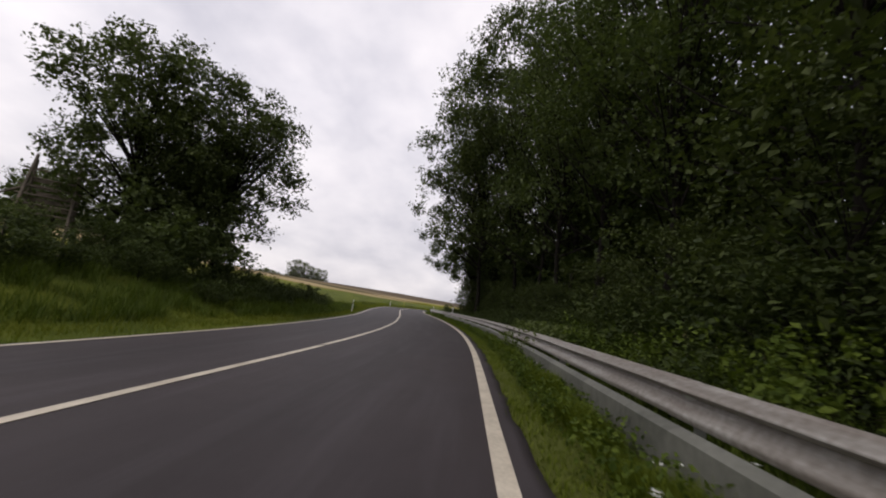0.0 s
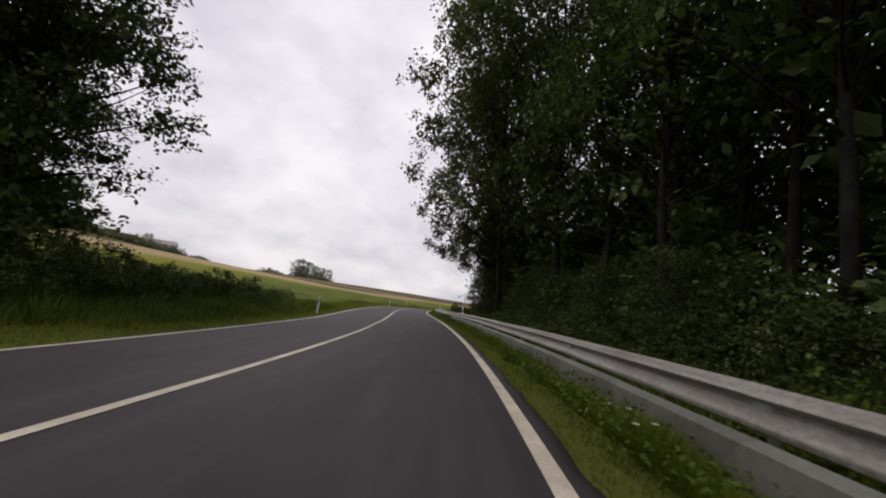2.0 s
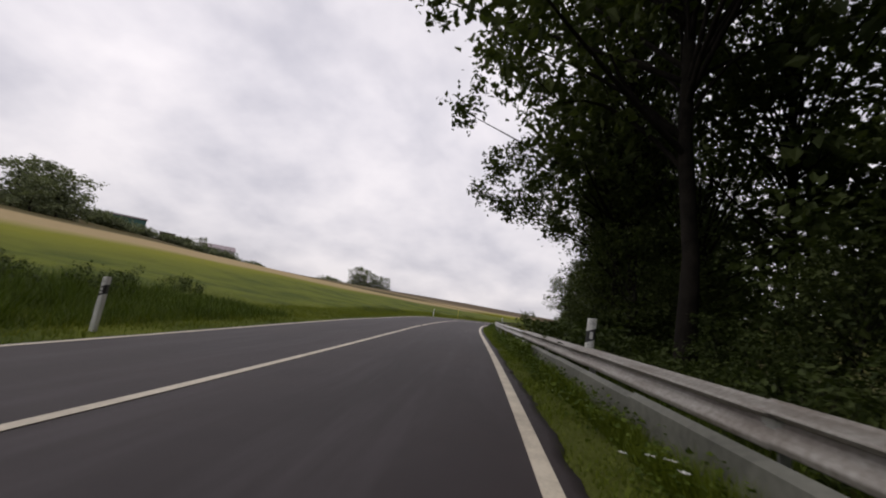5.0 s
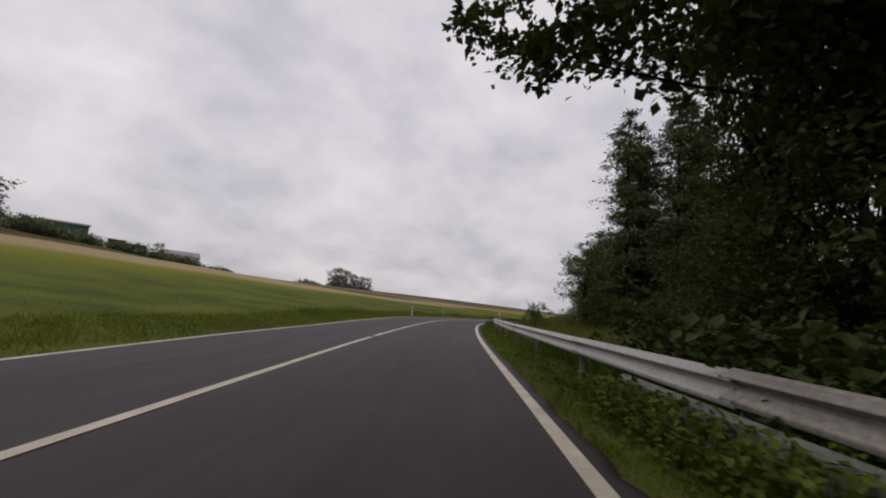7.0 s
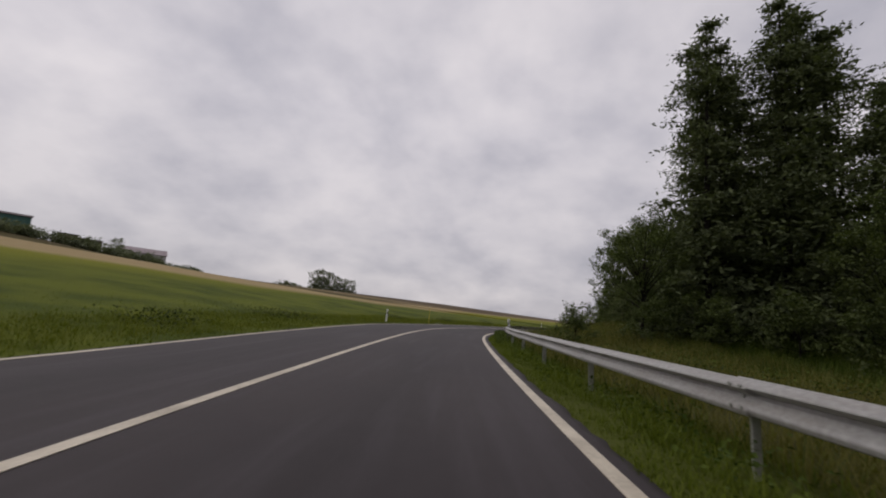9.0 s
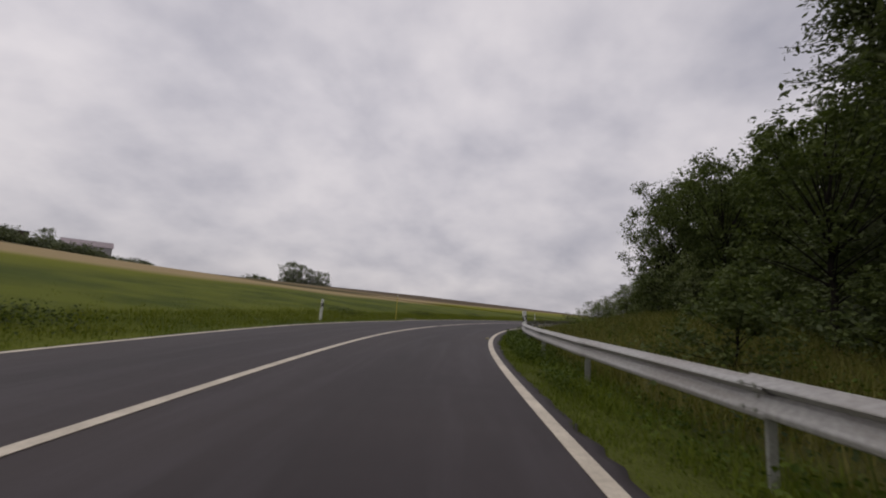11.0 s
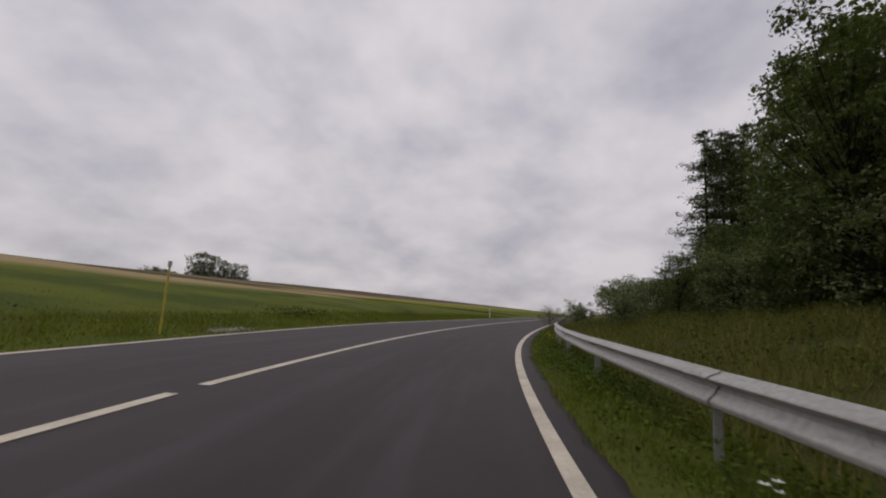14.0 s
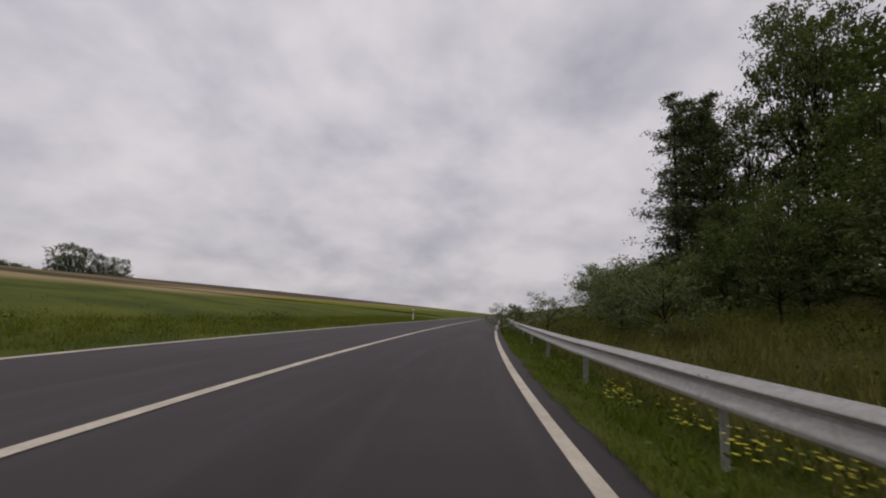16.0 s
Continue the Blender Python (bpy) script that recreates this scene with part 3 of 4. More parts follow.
# ---- trees ----
def tree_mesh(seed, height, rad, base, lobes, tufts, per, leaf, trunk_r, mat, lean=0.0, lobe=0.3, limbs=1.0, flat=0.7, boughs=()):
    """Trunk with a limb to each lobe of the crown; a lobe is a flattened cloud of leaf tufts. Returns the two meshes."""
    rg = np.random.default_rng(seed)
    c = np.array([lean * height * 0.5, 0, (height + base) / 2])
    half = (height - base) / 2
    i = np.arange(lobes) + 0.5
    up = 1 - 2 * i / lobes
    turn = i * 2.399963 + rg.uniform(-0.5, 0.5, lobes)
    flat_r = np.sqrt(1 - up * up)
    d = np.stack([flat_r * np.cos(turn), flat_r * np.sin(turn), up], 1) + rg.normal(size=(lobes, 3)) * 0.12
    reach = np.where(rg.random(lobes) < 0.72, rg.uniform(0.62, 0.86, lobes), rg.uniform(0.15, 0.6, lobes))
    rel = d * reach[:, None]
    rel[:, :2] *= 1 + 0.25 * np.clip(-rel[:, 2:3], 0, 0.8)
    cen = c + rel * np.array([rad, rad, half])
    lr = rad * lobe * rg.uniform(0.65, 1.3, lobes)
    cen[:, 2] = np.maximum(cen[:, 2], base + lr * 0.3)
    inner = lobes
    for *place, size in boughs:
        cen, lr, lobes = np.vstack([cen, place]), np.append(lr, size), lobes + 1
    squash = np.array([1, 1, 0.72])
    # tufts on the skin of each lobe, more above than below
    n = lobes * tufts
    own = np.repeat(np.arange(lobes), tufts)
    q = rg.normal(size=(n, 3)) + np.array([0, 0, 0.3])
    q /= np.linalg.norm(q, axis=1)[:, None]
    q *= rg.uniform(0.5, 1.12, (n, 1))
    tuft = cen[own] + q * lr[own][:, None] * squash
    tr = lr[own] * rg.uniform(0.2, 0.42, n)
    k = np.maximum(4, per * (tr / tr.mean()) ** 1.6 * rg.uniform(0.6, 1.4, n)).astype(int)
    ti = np.repeat(np.arange(n), k)
    off = rg.normal(size=(len(ti), 3)) * 0.45 * squash
    pos = tuft[ti] + off * tr[ti][:, None]
    # larger leaves fill the inside of the lobes
    m = int(2.5 * tufts)
    fi = np.repeat(np.arange(lobes), m)
    fill = cen[fi] + rg.normal(size=(len(fi), 3)) * 0.27 * lr[fi][:, None] * squash
    size = np.concatenate([np.full(len(pos), leaf), np.clip(lr[fi] * 0.5, leaf, 1.45 * leaf)])
    pos = np.concatenate([pos, fill])
    pos[:, 2] = np.maximum(pos[:, 2], 0.05)
    crown = mesh_from("crown", *leaves(pos, size, rg, flat), mat)
    top = c + np.array([0, 0, half * 0.5])
    hs = np.linspace(0, 1, 9)
    wob = rg.normal(size=(9, 3)) * 0.14 * min(1.0, height / 12)
    wob[0] = 0
    tp = np.stack([hs ** 1.3 * top[0], hs * 0, hs * top[2]], 1) + wob * np.array([1, 1, 0])
    radii = trunk_r * (1 - 0.8 * hs)
    radii[0] *= 1.35
    pieces = [tube(tp, radii, 9)]
    for j in rg.permutation(lobes)[: int(lobes * limbs)]:
        if inner < j < lobes - 1:
            continue
        h = np.clip((cen[j, 2] - base) / (height - base) * 0.55 + 0.1 + base / height * 0.4, 0.1, 0.92)
        a = np.array([np.interp(h, hs, tp[:, x]) for x in range(3)])
        t = np.linspace(0, 1, 6)[:, None]
        mid = (a + cen[j]) / 2 + np.array([0, 0, 0.04 * height * rg.uniform(-0.3, 1)]) + rg.normal(size=3) * 0.02 * height
        pts = (1 - t) ** 2 * a + 2 * t * (1 - t) * mid + t ** 2 * cen[j]
        r0 = np.interp(h, hs, radii) * rg.uniform(0.28, 0.5)
        pieces.append(tube(pts, np.linspace(r0, 0.012, 6), 5))
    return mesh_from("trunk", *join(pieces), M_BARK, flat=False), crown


def spruce_mesh(seed, height, rad, leaf=0.25, rows=26):
    """A straight stem with uneven whorls of boughs, each ending in hanging sprays of needles."""
    rg = np.random.default_rng(seed)
    hs = np.linspace(0, 1, 8)
    pieces = [tube(np.stack([hs * 0, hs * 0, hs * height], 1), 0.22 * (1 - 0.93 * hs), 7)]
    pos, size = [], []
    for i in range(rows):
        f = (i + rg.uniform(0, 0.8)) / rows
        z = height * (0.04 + 0.96 * f)
        reach = rad * (1 - f) ** 0.48 * rg.uniform(0.7, 1.15) + 0.25
        for j in range(rg.integers(5, 8)):
            a = rg.uniform(0, 2 * math.pi)
            r = reach * rg.uniform(0.45, 1.2)
            t = np.linspace(0, 1, 6)
            pts = np.stack([np.cos(a) * r * t, np.sin(a) * r * t, z - 0.30 * r * t ** 1.3 + 0.22 * r * t ** 4], 1)
            pieces.append(tube(pts, np.linspace(0.035, 0.008, 6), 3))
            knots = np.sort(rg.uniform(0.2, 1.0, int(3 + 2.2 * r)))
            for u in knots:
                c = np.array([np.interp(u, t, pts[:, x]) for x in range(3)])
                side = rg.normal() * 0.16 * r * (1.15 - u)
                c += np.array([-np.sin(a) * side, np.cos(a) * side, -0.05])
                n = int(rg.integers(9, 14))
                pos.append(c + rg.normal(size=(n, 3)) * np.array([0.2, 0.2, 0.13]) * (0.6 + 0.25 * r))
                size.append(np.full(n, leaf) * rg.uniform(0.7, 1.2, n))
        n = 46
        pos.append(np.array([0, 0, z]) + rg.normal(size=(n, 3)) * np.array([0.3, 0.3, 0.25]) * max(0.25, reach * 0.8))
        size.append(np.full(n, leaf * 2.0) * (0.3 + 0.7 * (1 - f)))
    crown = mesh_from("crown", *leaves(np.concatenate(pos), np.concatenate(size), rg, 0.3, 2.4), M_SPRUCE)
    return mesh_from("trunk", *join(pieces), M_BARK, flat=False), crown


def thing_of(name, meshes, label, cat, group="", second="crown"):
    ob = tagged(new(name), label, cat, group)
    part("trunk" if second == "crown" else "stem", meshes[0], ob)
    part(second, meshes[1], ob)
    return ob


used = set()


def put(ob, off, y, turn=0.0, s=1.0, dz=0.0, sz=None):
    """The thing itself the first time, then copies, at an offset from the road."""
    x, yy = beside(y, off)
    m = pose(float(x[0]), float(yy[0]), z_at(off, y) - 0.08 + dz, 0, 0, turn) @ Matrix.Diagonal((s, s, sz or s, 1))
    c = ob if ob.name not in used else copy_thing(ob, pose(0, 0, 0))
    used.add(ob.name)
    c.matrix_basis = m
    return c


def put_xy(ob, x, y, z, turn=0.0, s=1.0, sz=None):
    m = pose(x, y, z, 0, 0, turn) @ Matrix.Diagonal((s, s, sz or s, 1))
    c = ob if ob.name not in used else copy_thing(ob, pose(0, 0, 0))
    used.add(ob.name)
    c.matrix_basis = m
    return c


rng = random.Random(7)
oak_a = thing_of("tree", tree_mesh(1, 22, 6.6, 3.4, 80, 16, 16, 0.235, 0.19, M_OAK, -0.12, 0.23), "tall oak leaning over the road with dark green leaves", "tree", "roadside trees")
oak_b = thing_of("tree", tree_mesh(2, 16, 5.6, 2.2, 74, 16, 16, 0.235, 0.26, M_OAK, 0.0, 0.25), "broad oak with dark green leaves on the grass bank", "tree", "roadside trees")
oak_c = thing_of("tree", tree_mesh(8, 14, 3.6, 2.4, 46, 16, 16, 0.19, 0.15, M_OAK, -0.06, 0.28, boughs=((-6.2, 1.2, 7.0, 0.7), (-5.2, 1.6, 6.7, 0.75), (-4.3, 0.9, 6.6, 0.7), (-5.4, 1.1, 7.8, 0.85), (-3.6, 1.4, 7.6, 0.9), (-5.8, 1.3, 8.6, 0.8), (-4.6, 1.2, 9.0, 1.0), (-4.8, 1.0, 6.1, 0.7), (-3.8, 0.8, 6.1, 0.8), (-2.7, 0.6, 5.6, 0.95), (-2.7, 1.3, 8.6, 1.1))), "young oak with hanging boughs at the end of the wood", "tree", "roadside trees")
wood_a = thing_of("tree", tree_mesh(3, 21, 4.8, 2.6, 54, 14, 15, 0.16, 0.16, M_DARK, 0.0, 0.29), "tall dark forest tree with a slender trunk", "tree", "forest trees")
wood_b = thing_of("tree", tree_mesh(4, 16, 4.6, 0.9, 46, 13, 15, 0.165, 0.18, M_DARK, 0.0, 0.32), "dark leafy forest tree in the depth of the wood", "tree", "forest trees")
ash = thing_of("tree", tree_mesh(5, 14, 4.0, 0.8, 52, 13, 9, 0.21, 0.17, M_ASH, 0.0, 0.28), "slender leafy tree at the edge of the wood", "tree", "forest trees")
wood_c = thing_of("tree", tree_mesh(9, 17, 4.8, 0.6, 44, 8, 7, 0.36, 0.2, M_DARK, 0.0, 0.34, 0.3), "shadowy leafy tree deep inside the wood", "tree", "forest trees")
spruce = thing_of("spruce", spruce_mesh(6, 17, 3.3), "tall dark spruce at the edge of the wood", "spruce", "spruces")
shrub_a = thing_of("shrub", tree_mesh(11, 3.2, 1.7, 0.15, 22, 11, 10, 0.12, 0.04, M_SHRUB, 0, 0.33, 0.6), "dense dark green shrub below the trees", "shrub", "undergrowth shrubs", "foliage")
shrub_b = thing_of("shrub", tree_mesh(12, 2.4, 1.5, 0.1, 20, 11, 10, 0.12, 0.03, M_SHRUB, 0, 0.34, 0.6), "broad-leaved green shrub behind the guardrail", "shrub", "undergrowth shrubs", "foliage")
shrub_d = thing_of("shrub", tree_mesh(21, 3.0, 1.7, 0.1, 22, 11, 10, 0.12, 0.04, M_ASH, 0, 0.32, 0.6), "leafy green shrub on the open bank", "shrub", "shrubs on the bank", "foliage")
shrub_c = thing_of("shrub", tree_mesh(18, 3.2, 1.8, 0.0, 16, 8, 9, 0.17, 0.04, M_DARK, 0, 0.38, 0.0), "shady dark shrub deep in the wood", "shrub", "shrubs in the wood", "foliage")
bramble = thing_of("bramble", tree_mesh(13, 1.2, 1.0, 0.0, 14, 8, 9, 0.075, 0.012, M_SHRUB, 0, 0.36, 0.0), "low tangle of nettles and brambles", "bramble", "brambles", "foliage")
trailer = thing_of("bramble", tree_mesh(19, 1.25, 1.1, 0.1, 14, 9, 9, 0.075, 0.010, M_WEED, 0, 0.34, 0.0), "bramble bush trailing over the guardrail", "bramble", "brambles", "foliage")
willow = thing_of("shrub", tree_mesh(17, 3.4, 1.9, 0.1, 26, 12, 11, 0.095, 0.04, M_WILLOW, 0, 0.27, 0.9), "pale grey-green willow shrub on the bank", "shrub", "willow shrubs", "foliage")
hazel = thing_of("shrub", tree_mesh(16, 7.0, 2.7, 0.2, 44, 12, 11, 0.13, 0.06, M_OAK, 0, 0.31, 0.7), "tall dark hazel bush hanging towards the road", "shrub", "hazel bushes", "foliage")
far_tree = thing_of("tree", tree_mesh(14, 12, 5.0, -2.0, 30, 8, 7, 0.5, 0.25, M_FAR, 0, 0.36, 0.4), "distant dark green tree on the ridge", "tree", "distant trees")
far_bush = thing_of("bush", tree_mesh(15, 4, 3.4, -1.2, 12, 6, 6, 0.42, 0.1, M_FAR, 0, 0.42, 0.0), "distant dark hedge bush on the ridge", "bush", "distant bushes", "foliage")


def put_at(ob, x, y, s=1.0, sz=None, dz=0.0):
    """By place instead of station: on the ground there."""
    v, d = road_x(y)
    k = math.sqrt(1 + float(d[0]) ** 2)
    off = (x - float(v[0])) / k
    put_xy(ob, x, y, z_at(off, y + off * float(d[0]) / k) - 0.08 + dz, rng.uniform(0, 360), s, sz)


# the oaks over the road, and those on the other bank
put(oak_a, 7.7, 41.8, 0, 1.06, 0, 1.36)
put(oak_a, 8.8, 48.0, 20, 0.97, 0, 1.12)
put(oak_a, 9.6, 35.0, -30, 1.02, 0, 1.48)
put(oak_c, 8.6, 49.2, 0, 1.0)
put_at(oak_b, -14.2, 23.6, 0.76, 0.86)
put_at(oak_b, -17.2, 20.0, 0.78, 0.88)
put_at(oak_b, -19.0, 27.0, 0.6, 0.72)
put_at(oak_b, -15.6, 21.8, 0.5, 0.5)
put_at(hazel, -31.0, 29.0, 0.9)
put_at(hazel, -27.5, 33.0, 0.8)

put(oak_b, 8.8, 51.4, 75, 0.30, 0, 0.85)

# the wood: trunks and high crowns along the edge, closed crowns behind
for off, y, s in ((10.8, 51.5, 0.86), (13.2, 54.6, 0.62), (13.6, 40.0, 1.0), (13.0, 33, 1.05), (12.8, 26, 1.0), (13.0, 19, 1.0), (12.6, 12, 1.0), (12.6, 5.5, 1.0), (10.0, 0.5, 0.95), (10.2, -5.0, 1.0), (18, 36, 1.0), (18, 22, 1.0), (18, 9, 1.0)):
    put(wood_c if off > 12.7 else wood_b, off, y, rng.uniform(0, 360), s * rng.uniform(0.98, 1.08))
for off, y, s in ((10.2, 30.5, 1.05), (9.6, 25.0, 1.08), (9.8, 19.5, 1.05), (9.8, 13.5, 1.05), (9.8, 7.5, 1.0), (11.6, 16.5, 1.05), (11.4, 22.3, 1.1), (11.6, 27.8, 1.1), (11.8, 44.5, 0.9), (16, 29.5, 1.1), (15.5, 16, 1.0), (15.5, 2, 1.0),
                  (22, 29, 1.0), (22, 15, 1.0)):
    put(wood_c if off > 14 else wood_a, off, y, rng.uniform(0, 360), s * rng.uniform(0.96, 1.04), 0, s * (1.2 if y > 17 else 1.05))
for i in range(8):
    put(wood_c, 27 + rng.uniform(-1, 2), 4 + i * 6.4, rng.uniform(0, 360), rng.uniform(1.15, 1.35))
for off, y, s in ((8.8, -6, 1.0), (8.6, -2, 0.95), (8.5, 2.2, 0.9), (8.9, 6.5, 1.0), (8.6, 11.0, 0.72), (8.9, 15.5, 0.62), (8.8, 22.5, 0.55), (9.4, 27.8, 0.62), (9.6, 33.5, 0.6), (8.9, 39.0, 0.5), (9.6, 45.5, 0.6), (9.0, 52.5, 0.62), (10.6, 56.0, 0.7)):
    put(hazel, off, y, rng.uniform(0, 360), s)
put(wood_c, 16.5, 43.0, 30, 0.9)
put(wood_c, 22.0, 42.0, 200, 0.95)
put(wood_c, 15.2, 38.5, 80, 0.8)
put(wood_c, 18.5, 48.5, 120, 0.75)
put(wood_c, 14.4, 47.0, 160, 0.8)
put(wood_c, 15.8, 22.5, 250, 0.9)
put(wood_b, 10.3, 46.5, 60, 0.8)
put(wood_c, 19.0, 45.0, 90, 1.0)
put(wood_c, 24.0, 48.0, 10, 1.05)
for i in range(9):
    put(wood_c, 20.5 + rng.uniform(-1, 1), 2 + i * 6.0, rng.uniform(0, 360), rng.uniform(0.6, 0.75))
    put(wood_c, 14.6 + rng.uniform(-0.6, 0.6), 5 + i * 5.6, rng.uniform(0, 360), rng.uniform(0.5, 0.65))
put(hazel, 8.3, 46.4, 100, 0.85)
put(hazel, 9.0, 50.0, 220, 0.95)
put(hazel, 9.2, 36.5, 10, 0.75)
put(wood_b, 15.0, 58.5, 40, 0.55)
put(wood_b, 16.6, 62.5, 140, 0.66)
put(wood_b, 18.8, 68.0, 200, 0.7)
for x, y, s, h in ((5.5, 78.4, 1.1, 1.06), (6.7, 79.4, 1.05, 1.0), (9.4, 78.6, 1.2, 1.12), (10.6, 79.2, 1.35, 1.10), (12.2, 79.6, 1.25, 1.02), (7.6, 80.6, 1.2, 0.9), (6.8, 82.0, 1.0, 0.85), (14.4, 78.5, 1.15, 0.82), (12.5, 84.0, 1.0, 0.9), (17, 82, 1.1, 0.85),
                   (23.4, 127.0, 1.12, 1.12), (25.2, 125.8, 1.05, 1.05), (26.8, 129.0, 1.16, 1.16), (29.5, 129.0, 1.2, 1.2)):
    put_at(spruce, x, y, s, h)
for x, y, s in ((2.5, 78.6, 0.55), (10.2, 74.0, 0.55), (13.4, 73.0, 0.62)):
    put_at(ash, x, y, s)
for x, y, s, h in ((5.0, 93.0, 0.46, 0.56), (6.7, 91.0, 0.64, 0.74), (9.8, 92.5, 0.72, 0.72), (12.8, 97.5, 0.85, 0.76), (11.8, 102.5, 0.8, 1.12), (16.0, 101.0, 0.95, 0.86), (15.2, 108.5, 0.62, 0.7), (19.0, 106.5, 0.9, 1.2),
                   (18.6, 114.5, 0.55, 0.62), (22.6, 121.0, 0.55, 0.7), (23.5, 111.5, 0.95, 1.3), (26.4, 125.6, 0.7, 1.30), (27.8, 124.0, 0.85, 1.40), (28.4, 119.0, 1.0, 1.8), (31.5, 122.5, 1.0, 2.0), (34.5, 121.5, 1.1, 2.1), (31.5, 114.5, 1.1, 1.85), (5.9, 97.0, 0.62, 0.76), (8.3, 98.4, 0.78, 1.02), (16.5, 93.5, 0.95, 1.1), (20.5, 98.0, 1.0, 1.3), (27, 106, 1.2, 1.5),
                   (8.0, 104.2, 0.34, 0.36), (6.9, 106.4, 0.26, 0.28), (9.2, 107.4, 0.36, 0.36), (10.6, 111.2, 0.32, 0.32), (7.6, 99.8, 0.36, 0.40)):
    deep = x > 18 and y < 118
    put_at(wood_c if deep else ash, x, y, s, h * (0.64 if deep else 0.88 if h > 0.8 and y < 118 else 1.0))

# bushes closing the foot of the wood
for x, y, s in ((8.4, 95.0, 0.6), (10.6, 94.2, 0.7), (13.0, 93.8, 0.75), (11.8, 99.5, 0.7), (15.0, 97.5, 0.8), (9.6, 100.8, 0.55), (17.5, 103.0, 0.8), (14.0, 105.0, 0.7), (18.5, 96.5, 0.85)):
    put_at(hazel, x, y, s)
for off, y, s in ((9.6, 17.5, 0.8), (9.8, 20.5, 0.9), (9.5, 24.0, 0.8), (10.0, 31.5, 0.9), (9.4, 36.5, 0.8), (9.8, 41.5, 0.9), (9.3, 29.0, 0.8)):
    put(shrub_c, off, y, rng.uniform(0, 360), s)

# undergrowth behind the rail
for i in range(30):
    y = -6 + i * 2.0 + rng.uniform(-0.6, 0.6)
    put(bramble, 6.0 + rng.uniform(-0.2, 0.5), y, rng.uniform(0, 360), rng.uniform(0.6, 1.0))
for i in range(27):
    y = -8 + i * 2.35 + rng.uniform(-0.8, 0.8)
    put(shrub_b if rng.random() < 0.4 else shrub_a, 7.7 + rng.uniform(-0.4, 0.7) + (1.2 if y > 48 else 0), y, rng.uniform(0, 360), rng.uniform(0.75, 1.15) * (0.6 if 13 < y < 47 else 1.0))
for i in range(20):
    y = -8 + i * 3.4 + rng.uniform(-1, 1)
    put(shrub_c, 11.0 + rng.uniform(-0.8, 1.5) + (1.6 if y > 48 else 0), y, rng.uniform(0, 360), rng.uniform(1.1, 1.5))
for off, y, s in ((5.2, 10.2, 0.6), (5.2, 11.0, 0.72), (5.25, 11.8, 0.6), (5.5, 12.8, 0.7), (5.6, 14.2, 0.65), (5.3, 6.0, 0.6), (5.45, 46.2, 0.62), (5.4, 44.6, 0.55), (5.35, 23.5, 0.5)):
    put(trailer, off, y, rng.uniform(0, 360), s)
for i in range(19):
    put(trailer, 5.85 + rng.uniform(-0.25, 0.5), -4 + i * 1.05, rng.uniform(0, 360), rng.uniform(0.65, 0.95))
# a ragged hem of shrubs where the wood draws back from the road
for x, y, s in ((4.4, 60.0, 0.75), (5.4, 62.5, 0.9), (6.4, 65.5, 0.95), (7.6, 68.5, 1.0), (8.4, 71.5, 1.1), (6.8, 74.0, 1.0), (4.6, 76.2, 0.95), (2.4, 77.0, 0.85), (9.6, 67.0, 1.2), (8.0, 63.0, 1.1), (11.0, 70.0, 1.2)):
    put_at(shrub_d, x, y, s)
put_at(shrub_d, -1.4, 75.8, 0.75)
for x, y, s in ((6.6, 101.6, 1.05), (7.4, 103.2, 1.0), (6.0, 98.6, 1.1), (5.6, 95.8, 1.1), (5.2, 92.8, 1.1), (4.6, 89.8, 1.0)):
    put_at(willow if int(y) % 2 else shrub_d, x, y, s)
for x, y, s in ((6.6, 95.5, 0.8), (8.4, 99.4, 1.05), (9.4, 105.0, 1.15), (10.8, 110.5, 1.1), (12.4, 115.0, 1.1), (14.5, 120.5, 1.2), (9.0, 88.5, 0.9), (6.4, 86.5, 0.75), (18.2, 149.0, 0.95), (19.8, 150.5, 0.85),
                (15.5, 125, 1.1), (6.0, 89.8, 0.95), (7.6, 89.2, 1.1), (9.4, 88.6, 1.15), (11.2, 88.0, 1.2), (6.8, 92.6, 1.0), (13.0, 87.4, 1.25), (5.2, 91.8, 0.8), (15.0, 88.0, 1.3), (10.2, 96.4, 1.1), (12.4, 106.6, 1.3), (7.6, 93.6, 0.9), (9.2, 101.8, 1.0), (10.0, 107.8, 1.0), (11.6, 113.0, 1.0), (13.6, 117.8, 1.1), (16.8, 122.6, 1.2)):
    put_at(shrub_d, x, y, s)
for x, y, s in ((19, 94, 1.6), (22, 100, 1.7), (19, 103.5, 1.6), (23, 108, 1.7), (20, 114, 1.6), (24, 121, 1.7), (17, 98, 1.5), (14, 92, 1.4), (26, 113, 1.7), (12, 88.5, 1.3), (29, 118, 1.7), (16, 86, 1.5), (20, 88, 1.6),
                (13.5, 99.5, 1.5), (15.8, 105, 1.6), (17, 112, 1.6), (26, 100, 2.0), (25, 92, 2.0), (31, 108, 2.0), (32, 125, 2.0), (21, 119, 1.6), (19.5, 125.0, 1.4), (23.5, 128, 1.5)):
    put_at(shrub_c, x, y, s)

for x, y, s in ((5.4, 115.8, 0.72), (6.4, 111.9, 0.78), (7.8, 113.8, 0.95), (9.6, 116.5, 1.05), (11.0, 119.2, 1.1), (12.8, 123.6, 0.8), (4.6, 119.5, 0.55), (15.4, 125.4, 1.25), (18.6, 126.6, 1.45), (5.0, 108.2, 0.8)):
    put_at(willow, x, y, s)

